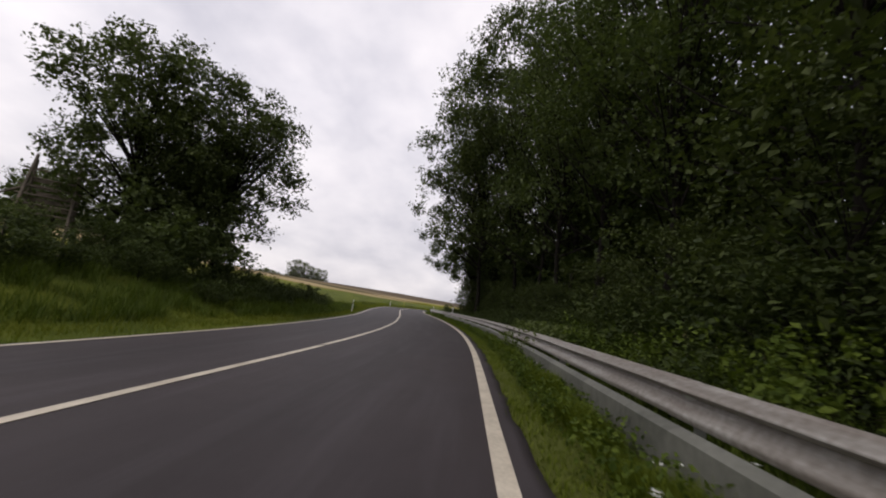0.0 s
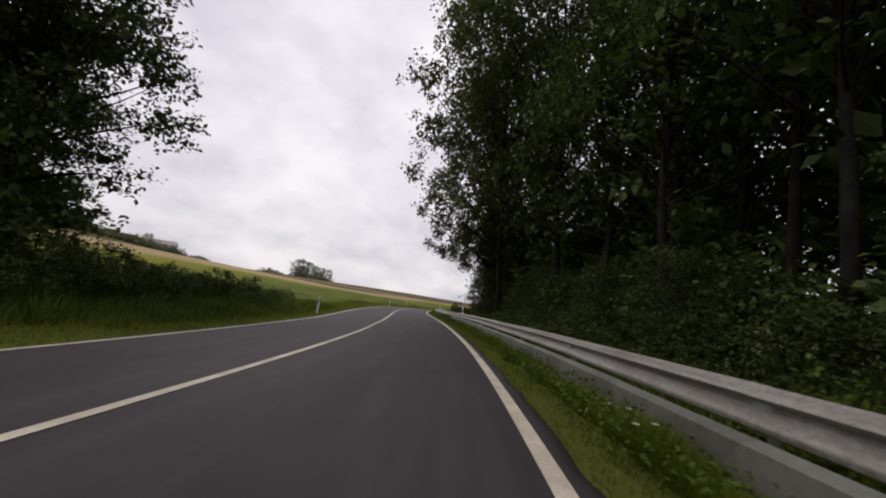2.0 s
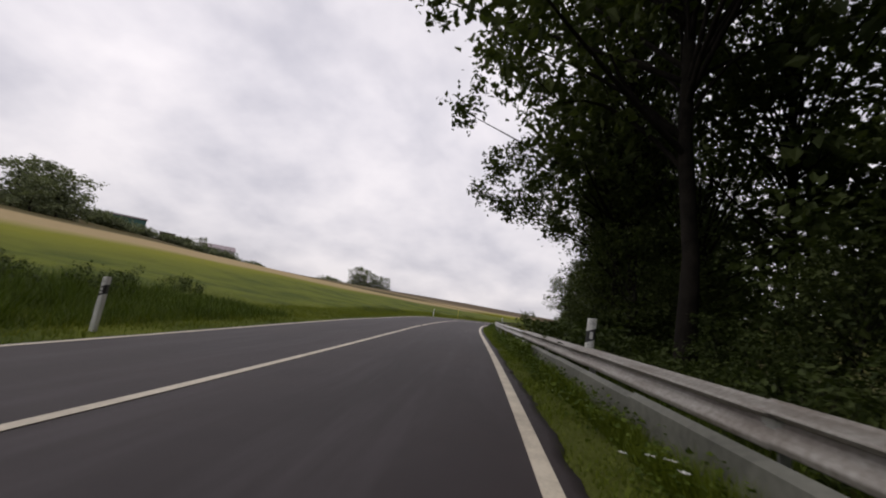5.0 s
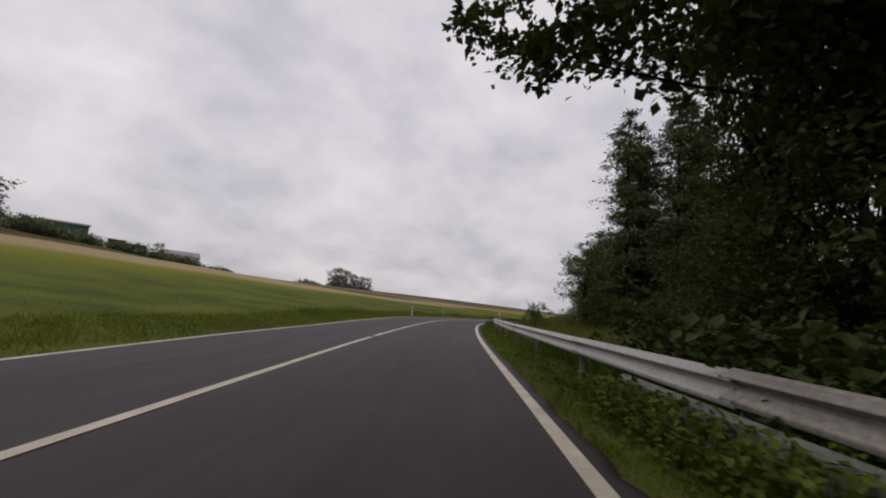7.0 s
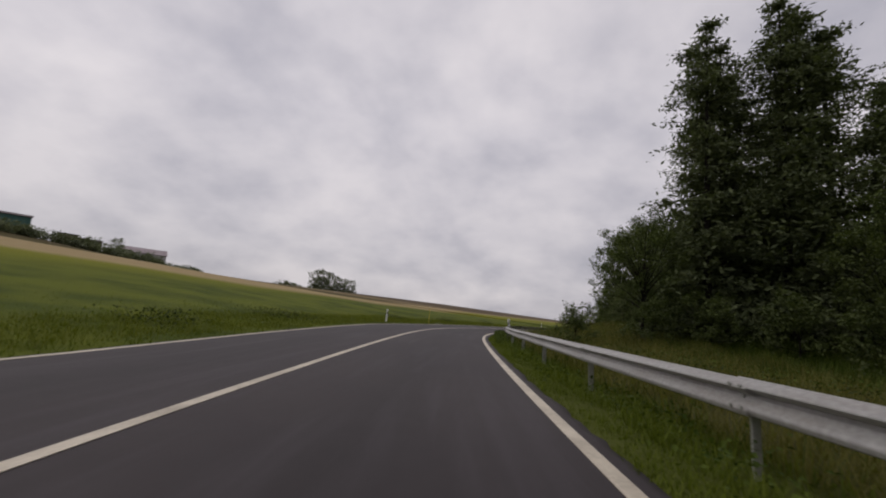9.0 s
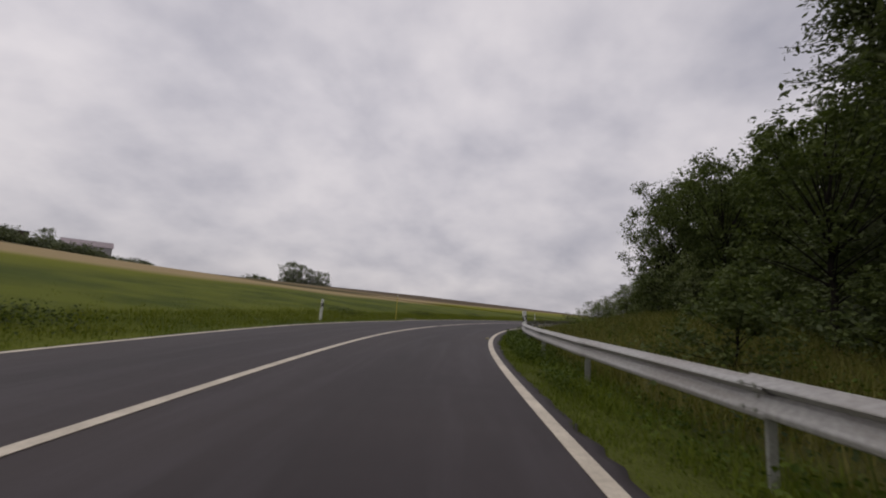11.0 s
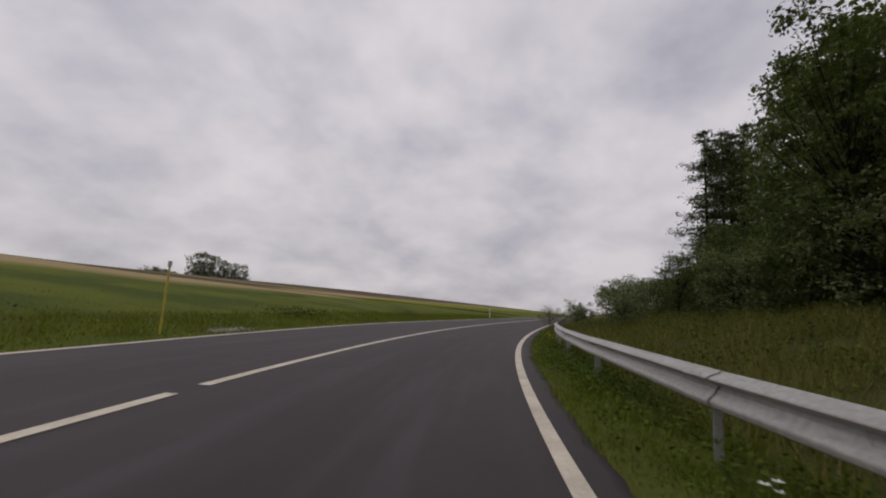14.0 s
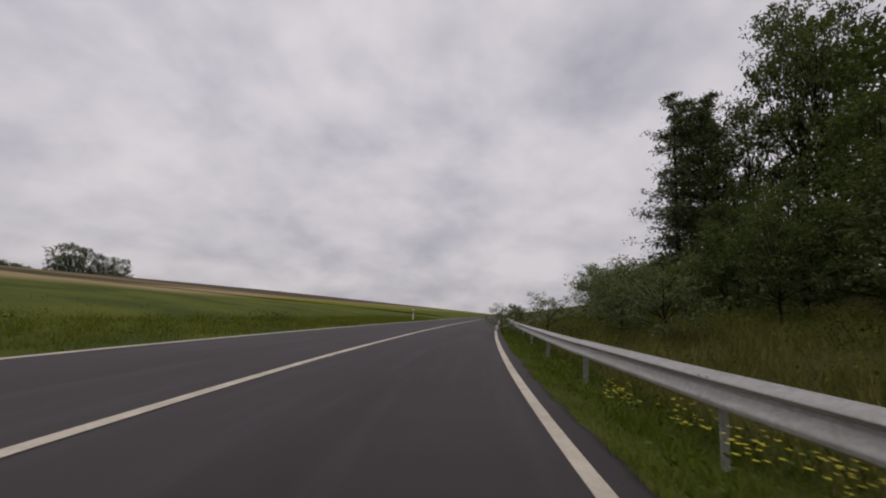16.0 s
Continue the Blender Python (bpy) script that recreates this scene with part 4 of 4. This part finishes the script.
# hedge and tall herbs on the left bank
for x, y, s in ((-16.0, 24.5, 1.5), (-17.5, 28.0, 1.4), (-15.0, 19.5, 1.5), (-12.6, 21.0, 1.2), (-18.5, 22.5, 1.7), (-13.0, 17.6, 1.2)):
    put_at(shrub_c, x, y, s)
for i in range(16):
    y = 2 + i * 2.1 + rng.uniform(-0.7, 0.7)
    put(shrub_b if i % 3 else shrub_a, -8.9 + rng.uniform(-0.6, 0.5), y, rng.uniform(0, 360), rng.uniform(0.6, 0.85) * (0.85 if y < 24 else 0.5 if y < 29 else 0.34))
for i in range(22):
    y = -6 + i * 2.2 + rng.uniform(-0.7, 0.7)
    put((shrub_d if i % 2 else shrub_b) if y < 16 else (shrub_b if i % 2 else shrub_a), -11.8 + rng.uniform(-1.5, 1.2), y, rng.uniform(0, 360), rng.uniform(1.0, 1.35) * (0.62 if y < 16 else 0.72 if y < 25 else 0.42 if y < 31 else 0.3))
for i in range(17):
    y = 16.5 + i * 1.25 + rng.uniform(-0.4, 0.4)
    put(bramble if i % 3 else shrub_b, -7.0 + rng.uniform(-0.5, 0.4), y, rng.uniform(0, 360), rng.uniform(0.75, 1.1) * (1.0 if i % 3 else 0.6))
for i in range(10):
    put(shrub_c, -16.5 + rng.uniform(-1.5, 1.2) - (7 if i < 6 else 0), 2 + i * 3.2, rng.uniform(0, 360), rng.uniform(1.3, 1.7))
for i in range(28):
    y = -4 + i * 2.0 + rng.uniform(-0.7, 0.7)
    put(bramble, -9.2 + rng.uniform(-1.4, 1.0), y, rng.uniform(0, 360), rng.uniform(0.8, 1.3) * (1.0 if y < 34 else 0.75))


# ---- grass, weeds and flowers ----
def blades(y0, y1, o0, o1, count, h0, h1, width, mat, name, label, seed, clump=0.0, keep=None):
    """Thousands of bent grass blades on a stretch of the verge, as one piece of stuff."""
    rg = np.random.default_rng(seed)
    y = rg.uniform(y0, y1, count)
    o = rg.uniform(o0, o1, count)
    if clump:
        d = np.sin(y * 1.9 + 2.0 * np.sin(o * 1.3)) + np.sin(y * 0.7 + o * 2.1) + rg.normal(size=count) * 0.8
        sel = d > clump
        y, o = y[sel], o[sel]
    if keep is not None:
        sel = keep(o, y, rg)
        y, o = y[sel], o[sel]
    n = len(y)
    v, dd = road_x(y)
    k = np.sqrt(1 + dd * dd)
    root = np.stack([v + o / k, y - o * dd / k, ground_z(o, y) - 0.02], 1)
    h = rg.uniform(h0, h1, n) * (0.7 + 0.3 * np.sin(y * 2.3) * np.sin(o * 3.1 + y))
    a = rg.uniform(0, 2 * math.pi, n)
    lean = rg.uniform(0.15, 1.1, n) * h
    w = width * rg.uniform(0.6, 1.4, n)
    side = np.stack([np.cos(a), np.sin(a), a * 0], 1) * w[:, None] * 0.5
    tilt = np.stack([-np.sin(a) * lean, np.cos(a) * lean, h], 1)
    vv = np.stack([root + side, root + tilt, root - side], 1)
    me = mesh_from(name, vv.reshape(-1, 3), np.arange(3 * n).reshape(n, 3), mat)
    return tagged(new(name, me), label, "grass", kind="stuff")


ragged = lambda o, y, rg: rg.random(len(o)) < np.clip((o - 3.76 - 0.05 * np.sin(y * 3.1) * np.sin(y * 1.3)) / 0.18, 0, 1) ** 1.5
fade = lambda o, y, rg: rg.random(len(o)) < np.clip(1 - (-o - 6.5) / 10, 0, 1) ** 1.6
blades(-6, 132, 3.74, 4.75, 200000, 0.03, 0.12, 0.013, M_GRASS, "verge_grass", "short bright green grass between road and guardrail", 21, 0, ragged)
blades(-6, 132, 4.4, 5.5, 85000, 0.10, 0.32, 0.012, M_GRASS, "verge_grass", "longer green grass below the guardrail", 22)
blades(-6, 19, 4.36, 4.66, 42000, 0.20, 0.38, 0.012, M_GRASS, "verge_grass", "rank grass hiding the foot of the lower plate", 45)
blades(-6, 49, 4.40, 4.68, 60000, 0.12, 0.40, 0.012, M_GRASS, "verge_grass", "long grass growing up against the lower plate", 30)
blades(-4, 150, -7.2, -3.88, 90000, 0.05, 0.20, 0.018, M_GRASS, "verge_grass", "green roadside grass on the far verge", 23)
blades(-4, 150, -7.6, -4.35, 80000, 0.12, 0.32, 0.016, M_MEADOW, "verge_grass", "longer green grass on the far verge", 38)
blades(22, 50, -9.5, -4.9, 38000, 0.22, 0.55, 0.018, M_WEED, "bank_grass", "rank dark green grass on the bank", 39)
blades(-2, 48, -12, -5.4, 110000, 0.30, 0.95, 0.022, M_WEED, "bank_grass", "tall dark green herbs on the bank", 24, 0.2)
blades(40, 150, -16.5, -6.5, 36000, 0.05, 0.14, 0.024, M_MEADOW, "meadow_grass", "green meadow grass beside the road", 25, 0, fade)
blades(56, 140, 5.2, 14, 170000, 0.30, 0.82, 0.015, M_TALL, "bank_grass", "tall brownish green grass on the bank behind the guardrail", 26, -0.6)
blades(58, 96, 12, 19, 34000, 0.3, 0.8, 0.022, M_WEED, "bank_grass", "rank weeds at the foot of the wood", 29)
blades(-6, 58, 5.3, 7.5, 46000, 0.3, 0.8, 0.018, M_WEED, "bank_grass", "tall green weeds behind the guardrail", 27)
blades(56, 140, 5.1, 12, 44000, 0.3, 0.7, 0.018, M_WEED, "bank_grass", "leafy green weeds among the tall grass", 28, 0.4)


def weeds(spots, seed, name, label, leaf, mat, h):
    """Low broad-leaved plants, spot by spot, as one piece of stuff."""
    rg = np.random.default_rng(seed)
    pos = []
    for off, y, r, n in spots:
        q = rg.normal(size=(n, 2)) * r
        oo, yy = off + q[:, 0], y + q[:, 1]
        oo = np.clip(oo, 4.15, 30) if off > 0 else np.clip(oo, -30, -3.9)
        v, d = road_x(yy)
        k = np.sqrt(1 + d * d)
        pos.append(np.stack([v + oo / k, yy - oo * d / k, ground_z(oo, yy) + rg.uniform(0.03, h, n)], 1))
    me = mesh_from(name, *leaves(np.concatenate(pos), leaf, rg, 0.8, 1.3), mat)
    return tagged(new(name, me), label, "weeds", kind="stuff")


rg0 = np.random.default_rng(31)
spots = [(4.5 + rg0.normal() * 0.2, y, rg0.uniform(0.15, 0.32), int(rg0.uniform(70, 220) * (1.4 if y < 22 else 0.8))) for y in np.arange(-2, 55, 0.5)]
spots += [(4.85 + rg0.normal() * 0.2, y, rg0.uniform(0.2, 0.35), 150) for y in np.arange(92.5, 99.5, 0.5)]
spots += [(4.75 + rg0.normal() * 0.25, y, rg0.uniform(0.15, 0.4), int(rg0.uniform(40, 110) * (2.0 if 73 < y < 101 else 1.0))) for y in np.arange(56, 128, 0.6)]
weeds([(o, y, 0.8, 220) for y, o in zip(np.arange(55, 135, 0.9), 6.5 + 5 * rg0.random(100))], 34, "bank_weeds", "leafy weeds among the tall grass of the bank", 0.06, M_WEED, 0.6)
weeds([(5.6 + 7 * rg0.random(), y, 0.5, 160) for y in np.arange(54, 134, 1.1)], 40, "bank_weeds", "dark nettles and brambles among the grass of the bank", 0.06, M_SHRUB, 0.5)
weeds(spots, 32, "verge_weeds", "broad-leaved green weeds along the foot of the guardrail", 0.05, M_WEED, 0.31)
weeds([(4.55, y, 0.26, 300) for y in np.arange(77.5, 85.2, 0.4)], 43, "verge_weeds", "green nettles and docks crowding below the guardrail", 0.055, M_WEED, 0.40)
weeds([(5.2, y, 0.22, 150) for y in np.arange(8.4, 13.8, 0.3)], 44, "large_weeds", "large green leaves hanging over the guardrail", 0.08, M_ASH, 0.98)
weeds([(-5.4 - 2.6 * rg0.random(), y, rg0.uniform(0.25, 0.7), int(rg0.uniform(30, 150))) for y in np.arange(44, 128, 1.3)], 35, "verge_weeds", "clumps of docks and clover in the far verge", 0.055, M_GRASS, 0.24)
weeds([(5.45, y, 0.3, 120) for y in np.arange(40.5, 47, 0.7)] + [(5.75 + 0.5 * rg0.random(), y, 0.3, 170) for y in np.arange(46.6, 51.4, 0.4)], 33, "large_weeds",
      "large broad leaves standing behind the guardrail", 0.15, M_SHRUB, 1.15)
weeds([(4.5, y, 0.17, 190) for y in np.arange(43.5, 48.6, 0.35)], 36, "verge_weeds", "nettles and docks overgrowing the foot of the guardrail", 0.075, M_WEED, 0.44)
weeds([(-5.7 - 0.8 * rg0.random(), y, 0.6, 420) for y in (67, 74.5, 75.6, 92, 103, 104.2, 116)], 37, "dock_clumps", "dark green dock clumps in the far verge", 0.075, M_SHRUB, 0.42)


def flowers(spots, mat, size, seed, name, label, h0, h1):
    rg = np.random.default_rng(seed)
    vs = []
    for off, y, r, n in spots:
        for _ in range(n):
            oo, yy = off + rg.normal() * r * 0.6, y + rg.normal() * r
            x, y2 = beside(yy, oo)
            c = np.array([x[0], y2[0], z_at(oo, yy) + rg.uniform(h0, h1)])
            a0 = rg.uniform(0, 6)
            for p in range(5):
                a = a0 + p * 2 * math.pi / 5
                d = np.array([math.cos(a), math.sin(a), 0.25])
                s = np.array([-math.sin(a), math.cos(a), 0]) * size * 0.3
                vs.append(np.stack([c, c + d * size * 0.6 + s, c + d * size, c + d * size * 0.6 - s]))
    v = np.concatenate(vs)
    me = mesh_from(name, v, np.arange(len(v)).reshape(-1, 4), mat)
    return tagged(new(name, me), label, "flowers", kind="stuff")


M_PETAL = simple("white_petals", (0.62, 0.62, 0.56), (0.82, 0.82, 0.78), 9.0, 0.6)
M_YELLOW = simple("yellow_petals", (0.66, 0.57, 0.03), (0.80, 0.72, 0.07), 9.0, 0.6)
flowers([(4.75, 1.4, 0.25, 5), (4.8, 3.0, 0.3, 4), (4.45, 2.4, 0.2, 3), (4.7, 7.5, 0.5, 6), (4.7, 12.5, 0.5, 6), (4.6, 16, 0.5, 5), (4.5, 33.2, 0.35, 12), (4.4, 35, 0.3, 5), (4.6, 24, 0.6, 4), (4.45, 86.9, 0.08, 3), (4.5, 89.3, 0.12, 3)],
        M_PETAL, 0.035, 41, "white_flowers", "small white daisies in the verge grass", 0.16, 0.30)
flowers([(4.5, 86.6, 0.07, 7), (4.55, 86.25, 0.05, 3), (4.58, 86.0, 0.06, 5), (4.45, 103.4, 0.18, 30), (4.75, 102.7, 0.18, 26), (4.6, 101.6, 0.16, 30), (4.9, 101.15, 0.16, 30), (4.95, 100.0, 0.17, 55), (5.2, 99.85, 0.17, 35), (4.7, 98.2, 0.2, 8), (4.6, 106.4, 0.2, 6), (6.4, 97.5, 0.8, 5), (7.2, 88.5, 0.8, 5)], M_YELLOW, 0.022, 42, "yellow_flowers",
        "yellow flowers below the guardrail", 0.24, 0.44)


# ---- the ridge: sheds, house, trees ----
def prism_house(name, x, y, turn, w, d, h, roof_h, wall_mat, roof_mat, label, lean_to=False):
    z = RIDGE(x, y) + 0.6
    ob = tagged(new(name), label, "building")
    ob.matrix_basis = pose(x, y, z - 0.2, 0, 0, turn)
    a, b = w / 2, d / 2
    if lean_to:
        hv = [h, h, h + roof_h, h + roof_h]
    else:
        hv = [h] * 4
    base = np.array([[-a, -b, -1.5], [a, -b, -1.5], [a, b, -1.5], [-a, b, -1.5], [-a, -b, hv[0]], [a, -b, hv[1]], [a, b, hv[2]], [-a, b, hv[3]]])
    f = np.array([[0, 1, 5, 4], [1, 2, 6, 5], [2, 3, 7, 6], [3, 0, 4, 7]])
    part("wall", mesh_from("wall", base, f, wall_mat), ob)
    e = 0.35
    if lean_to:
        rv, rf = box(0, 0, 0, w + 2 * e, math.hypot(d, roof_h) + 2 * e, 0.15)
        rm = mesh_from("roof", rv, rf, roof_mat)
        part("roof", rm, ob).matrix_basis = pose(0, 0, h + roof_h / 2 + 0.08, math.degrees(math.atan2(roof_h, d)))
    else:
        for s in (-1, 1):
            rv, rf = box(0, 0, 0, w + 2 * e, math.hypot(b, roof_h) + e, 0.15)
            part("roof", mesh_from("roof", rv, rf, roof_mat), ob).matrix_basis = pose(0, s * b / 2 * 1.04, h + roof_h / 2, -s * math.degrees(math.atan2(roof_h, b)))
        for s in (-a, a):
            gv = np.array([[s, -b, h], [s, b, h], [s, 0, h + roof_h], [s, 0, h + roof_h]])
            part("gable", mesh_from("gable", gv, np.array([[0, 1, 2, 3]]), wall_mat), ob)
    for i in range(0 if lean_to else max(2, int(w / 4))):
        wx = -a + (i + 0.5) * w / max(2, int(w / 4))
        win = part("window", mesh_from("window", *box(wx, -b - 0.02, h * 0.62, 1.3, 0.06, 1.2), M_WHITE), ob, "pale window frame")
        part("pane", mesh_from("pane", *box(wx, -b - 0.05, h * 0.62, 1.1, 0.04, 1.0), M_BLACK), win, "dark glass")
    return ob


def RIDGE(x, y):
    v, _ = road_x(y)
    return float(ground_z(x - float(v[0]), y))


M_TEAL = simple("teal_boards", (0.02, 0.07, 0.06), (0.04, 0.11, 0.09), 0.8, 0.7)
M_BROWNB = simple("brown_boards", (0.05, 0.035, 0.025), (0.11, 0.08, 0.06), 0.8, 0.8)
M_RENDERW = simple("pale_render", (0.24, 0.23, 0.23), (0.36, 0.35, 0.34), 0.4, 0.8)
M_ROOFD = simple("dark_roofing", (0.05, 0.04, 0.04), (0.10, 0.085, 0.08), 0.7, 0.8)
M_ROOFP = simple("pale_roof_tiles", (0.22, 0.18, 0.19), (0.32, 0.27, 0.28), 0.7, 0.7)
prism_house("shed", -140.0, 147.5, 52, 11.5, 6, 4.7, 1.0, M_TEAL, M_ROOFD, "low teal wooden shed with a flat dark roof", True)
prism_house("shed", -137, 125, 58, 4, 2.5, 4.2, 0.3, M_BROWNB, M_ROOFD, "small brown garden shed on the ridge", True)
prism_house("shed", -143, 168, 50, 5, 3, 4.9, 0.3, M_BROWNB, M_ROOFD, "small dark garden shed on the ridge", True)
prism_house("shed", -142.5, 174, 48, 8, 4, 4.6, 0.4, M_BROWNB, M_ROOFD, "long dark garden shed on the ridge", True)
prism_house("house", -157, 212, 47, 15, 9, 6.0, 2.2, M_RENDERW, M_ROOFP, "pale house with a shallow pinkish roof on the ridge")
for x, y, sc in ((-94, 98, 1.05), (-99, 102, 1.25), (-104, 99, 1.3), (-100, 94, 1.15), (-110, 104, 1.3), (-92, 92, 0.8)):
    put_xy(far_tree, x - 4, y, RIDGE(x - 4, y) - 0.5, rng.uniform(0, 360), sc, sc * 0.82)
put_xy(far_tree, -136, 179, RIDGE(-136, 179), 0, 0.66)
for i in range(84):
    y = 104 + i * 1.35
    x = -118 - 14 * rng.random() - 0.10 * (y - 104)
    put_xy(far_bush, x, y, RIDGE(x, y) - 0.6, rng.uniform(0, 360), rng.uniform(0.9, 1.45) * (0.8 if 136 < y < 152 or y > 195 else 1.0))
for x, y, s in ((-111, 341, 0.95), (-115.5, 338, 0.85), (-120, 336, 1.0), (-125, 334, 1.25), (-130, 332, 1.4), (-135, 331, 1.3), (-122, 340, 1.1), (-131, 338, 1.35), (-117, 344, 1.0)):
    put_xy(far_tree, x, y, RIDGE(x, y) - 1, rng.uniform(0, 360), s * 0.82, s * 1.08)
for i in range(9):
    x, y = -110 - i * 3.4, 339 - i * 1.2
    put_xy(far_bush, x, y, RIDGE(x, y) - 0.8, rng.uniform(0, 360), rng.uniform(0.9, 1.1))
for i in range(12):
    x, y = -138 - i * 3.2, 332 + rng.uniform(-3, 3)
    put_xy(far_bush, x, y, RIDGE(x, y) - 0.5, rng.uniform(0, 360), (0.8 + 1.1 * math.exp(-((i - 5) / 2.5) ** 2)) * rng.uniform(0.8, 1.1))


# ---- timber hunting stand behind the left trees ----
def hunting_stand():
    ob = tagged(new("hunting_stand"), "weathered timber ladder stand with slatted sides behind the trees", "hunting stand")
    x, y = -19.6, 18.4
    ob.matrix_basis = pose(x, y, RIDGE(x, y), 0, 0, 40)
    wood = simple("grey_timber", (0.06, 0.048, 0.036), (0.16, 0.13, 0.10), 1.5, 0.85)

    def pole(p, q, r, nm):
        part(nm, mesh_from(nm, *tube([p, q], [r, r], 6), wood, flat=False), ob)
    for sx in (-1.0, 1.0):
        pole((sx, -1.6, 0), (sx * 0.8, 0.3, 4.6), 0.07, "post")
        pole((sx, 1.6, 0), (sx * 0.8, 0.5, 4.4), 0.07, "post")
        pole((sx, -0.8, 1.2), (sx, 1.3, 1.0), 0.05, "brace")
    for i in range(9):
        z = 0.5 + i * 0.42
        yy = -1.6 + 1.9 * z / 4.6
        pole((-1.1, yy, z), (1.1, yy, z), 0.045, "rung")
    for i in range(5):
        part("board", mesh_from("board", *box(0, 0.9, 2.2 + i * 0.32, 2.0, 0.05, 0.2), wood), ob)
    pole((-2.6, -1.0, 1.6), (-0.9, -0.4, 2.9), 0.06, "rail")


hunting_stand()


# ---- paint marks on the asphalt ----
M_MARK = simple("worn_yellow_paint", (0.16, 0.135, 0.05), (0.36, 0.31, 0.11), 12.0, 0.7, 0, 0, 0.2, 0.003)


def mark(name, pts, label, mat=M_MARK):
    """A thin painted shape; pts are (offset, station)."""
    p = [beside(y, o) for o, y in pts]
    top = np.array([[float(a[0]), float(b[0]), 0.012 + float(tilt_z(o, y))] for (a, b), (o, y) in zip(p, pts)])
    low = top - np.array([0, 0, 0.008])
    n = len(pts)
    i = np.arange(n)
    j = (i + 1) % n
    v = np.concatenate([top, low, [top.mean(0)]])
    f = np.concatenate([np.stack([i, j, np.full(n, 2 * n), np.full(n, 2 * n)], 1), np.stack([i, j, j + n, i + n], 1)])
    part(name, mesh_from(name, v, f, mat), road, label)


mark("survey_mark", [(3.36, 84.05), (3.42, 84.20), (3.50, 84.22), (3.50, 83.92), (3.42, 83.96)], "worn pale survey arrow")
for i in range(4):
    y = 83.93 - i * 0.115
    ring = [(3.435 + r * math.cos(a) * 0.055, y + r * math.sin(a) * 0.05) for r in (1.0, 0.5) for a in np.linspace(0, 2 * math.pi, 12, endpoint=False)]
    p = [beside(b, a) for a, b in ring]
    top = np.array([[float(a[0]), float(b[0]), 0.012 + float(tilt_z(3.44, y))] for a, b in p])
    j = np.arange(12)
    k = (j + 1) % 12
    v = np.concatenate([top, top[:12] - np.array([0, 0, 0.008])])
    part("survey_ring", mesh_from("survey_ring", v, np.concatenate([np.stack([j, k, k + 12, j + 12], 1), np.stack([j + 24, k + 24, k, j], 1)]), M_MARK), road, "worn pale painted ring")
M_SPLASH = simple("pale_splash", (0.10, 0.095, 0.09), (0.26, 0.25, 0.24), 9.0, 0.8, 0, 0, 0.2, 0.003)
mark("paint_splash", [(2.60, 56.72), (2.66, 56.80), (2.73, 56.76), (2.79, 56.70), (2.76, 56.62), (2.69, 56.60), (2.66, 56.66)], "pale splash on the asphalt", M_SPLASH)


# ---- spilled gravel on the far verge ----
def gravel_spill():
    rg = np.random.default_rng(61)
    vs, fs = [], []
    f8 = np.array([[0, 2, 4, 4], [2, 1, 4, 4], [1, 3, 4, 4], [3, 0, 4, 4], [2, 0, 5, 5], [1, 2, 5, 5], [3, 1, 5, 5], [0, 3, 5, 5]])
    for i in range(220):
        o, y = -4.42 + rg.normal() * 0.16, 97.5 + rg.normal() * 0.45
        x, yy = beside(y, o)
        r = rg.uniform(0.012, 0.04)
        c = np.array([float(x[0]), float(yy[0]), z_at(o, y) + 0.015])
        k = np.array([[1, 0, 0], [-1, 0, 0], [0, 1, 0], [0, -1, 0], [0, 0, 0.7], [0, 0, -0.7]]) * r * rg.uniform(0.6, 1.4, (6, 1))
        vs.append(c + k)
        fs.append(f8 + 6 * i)
    stone = simple("pale_gravel", (0.22, 0.20, 0.17), (0.42, 0.39, 0.34), 20.0, 0.9)
    tagged(new("gravel", mesh_from("gravel", np.concatenate(vs), np.concatenate(fs)[:, :3], stone)), "pale gravel spilled on the far verge", "gravel", kind="stuff")


gravel_spill()
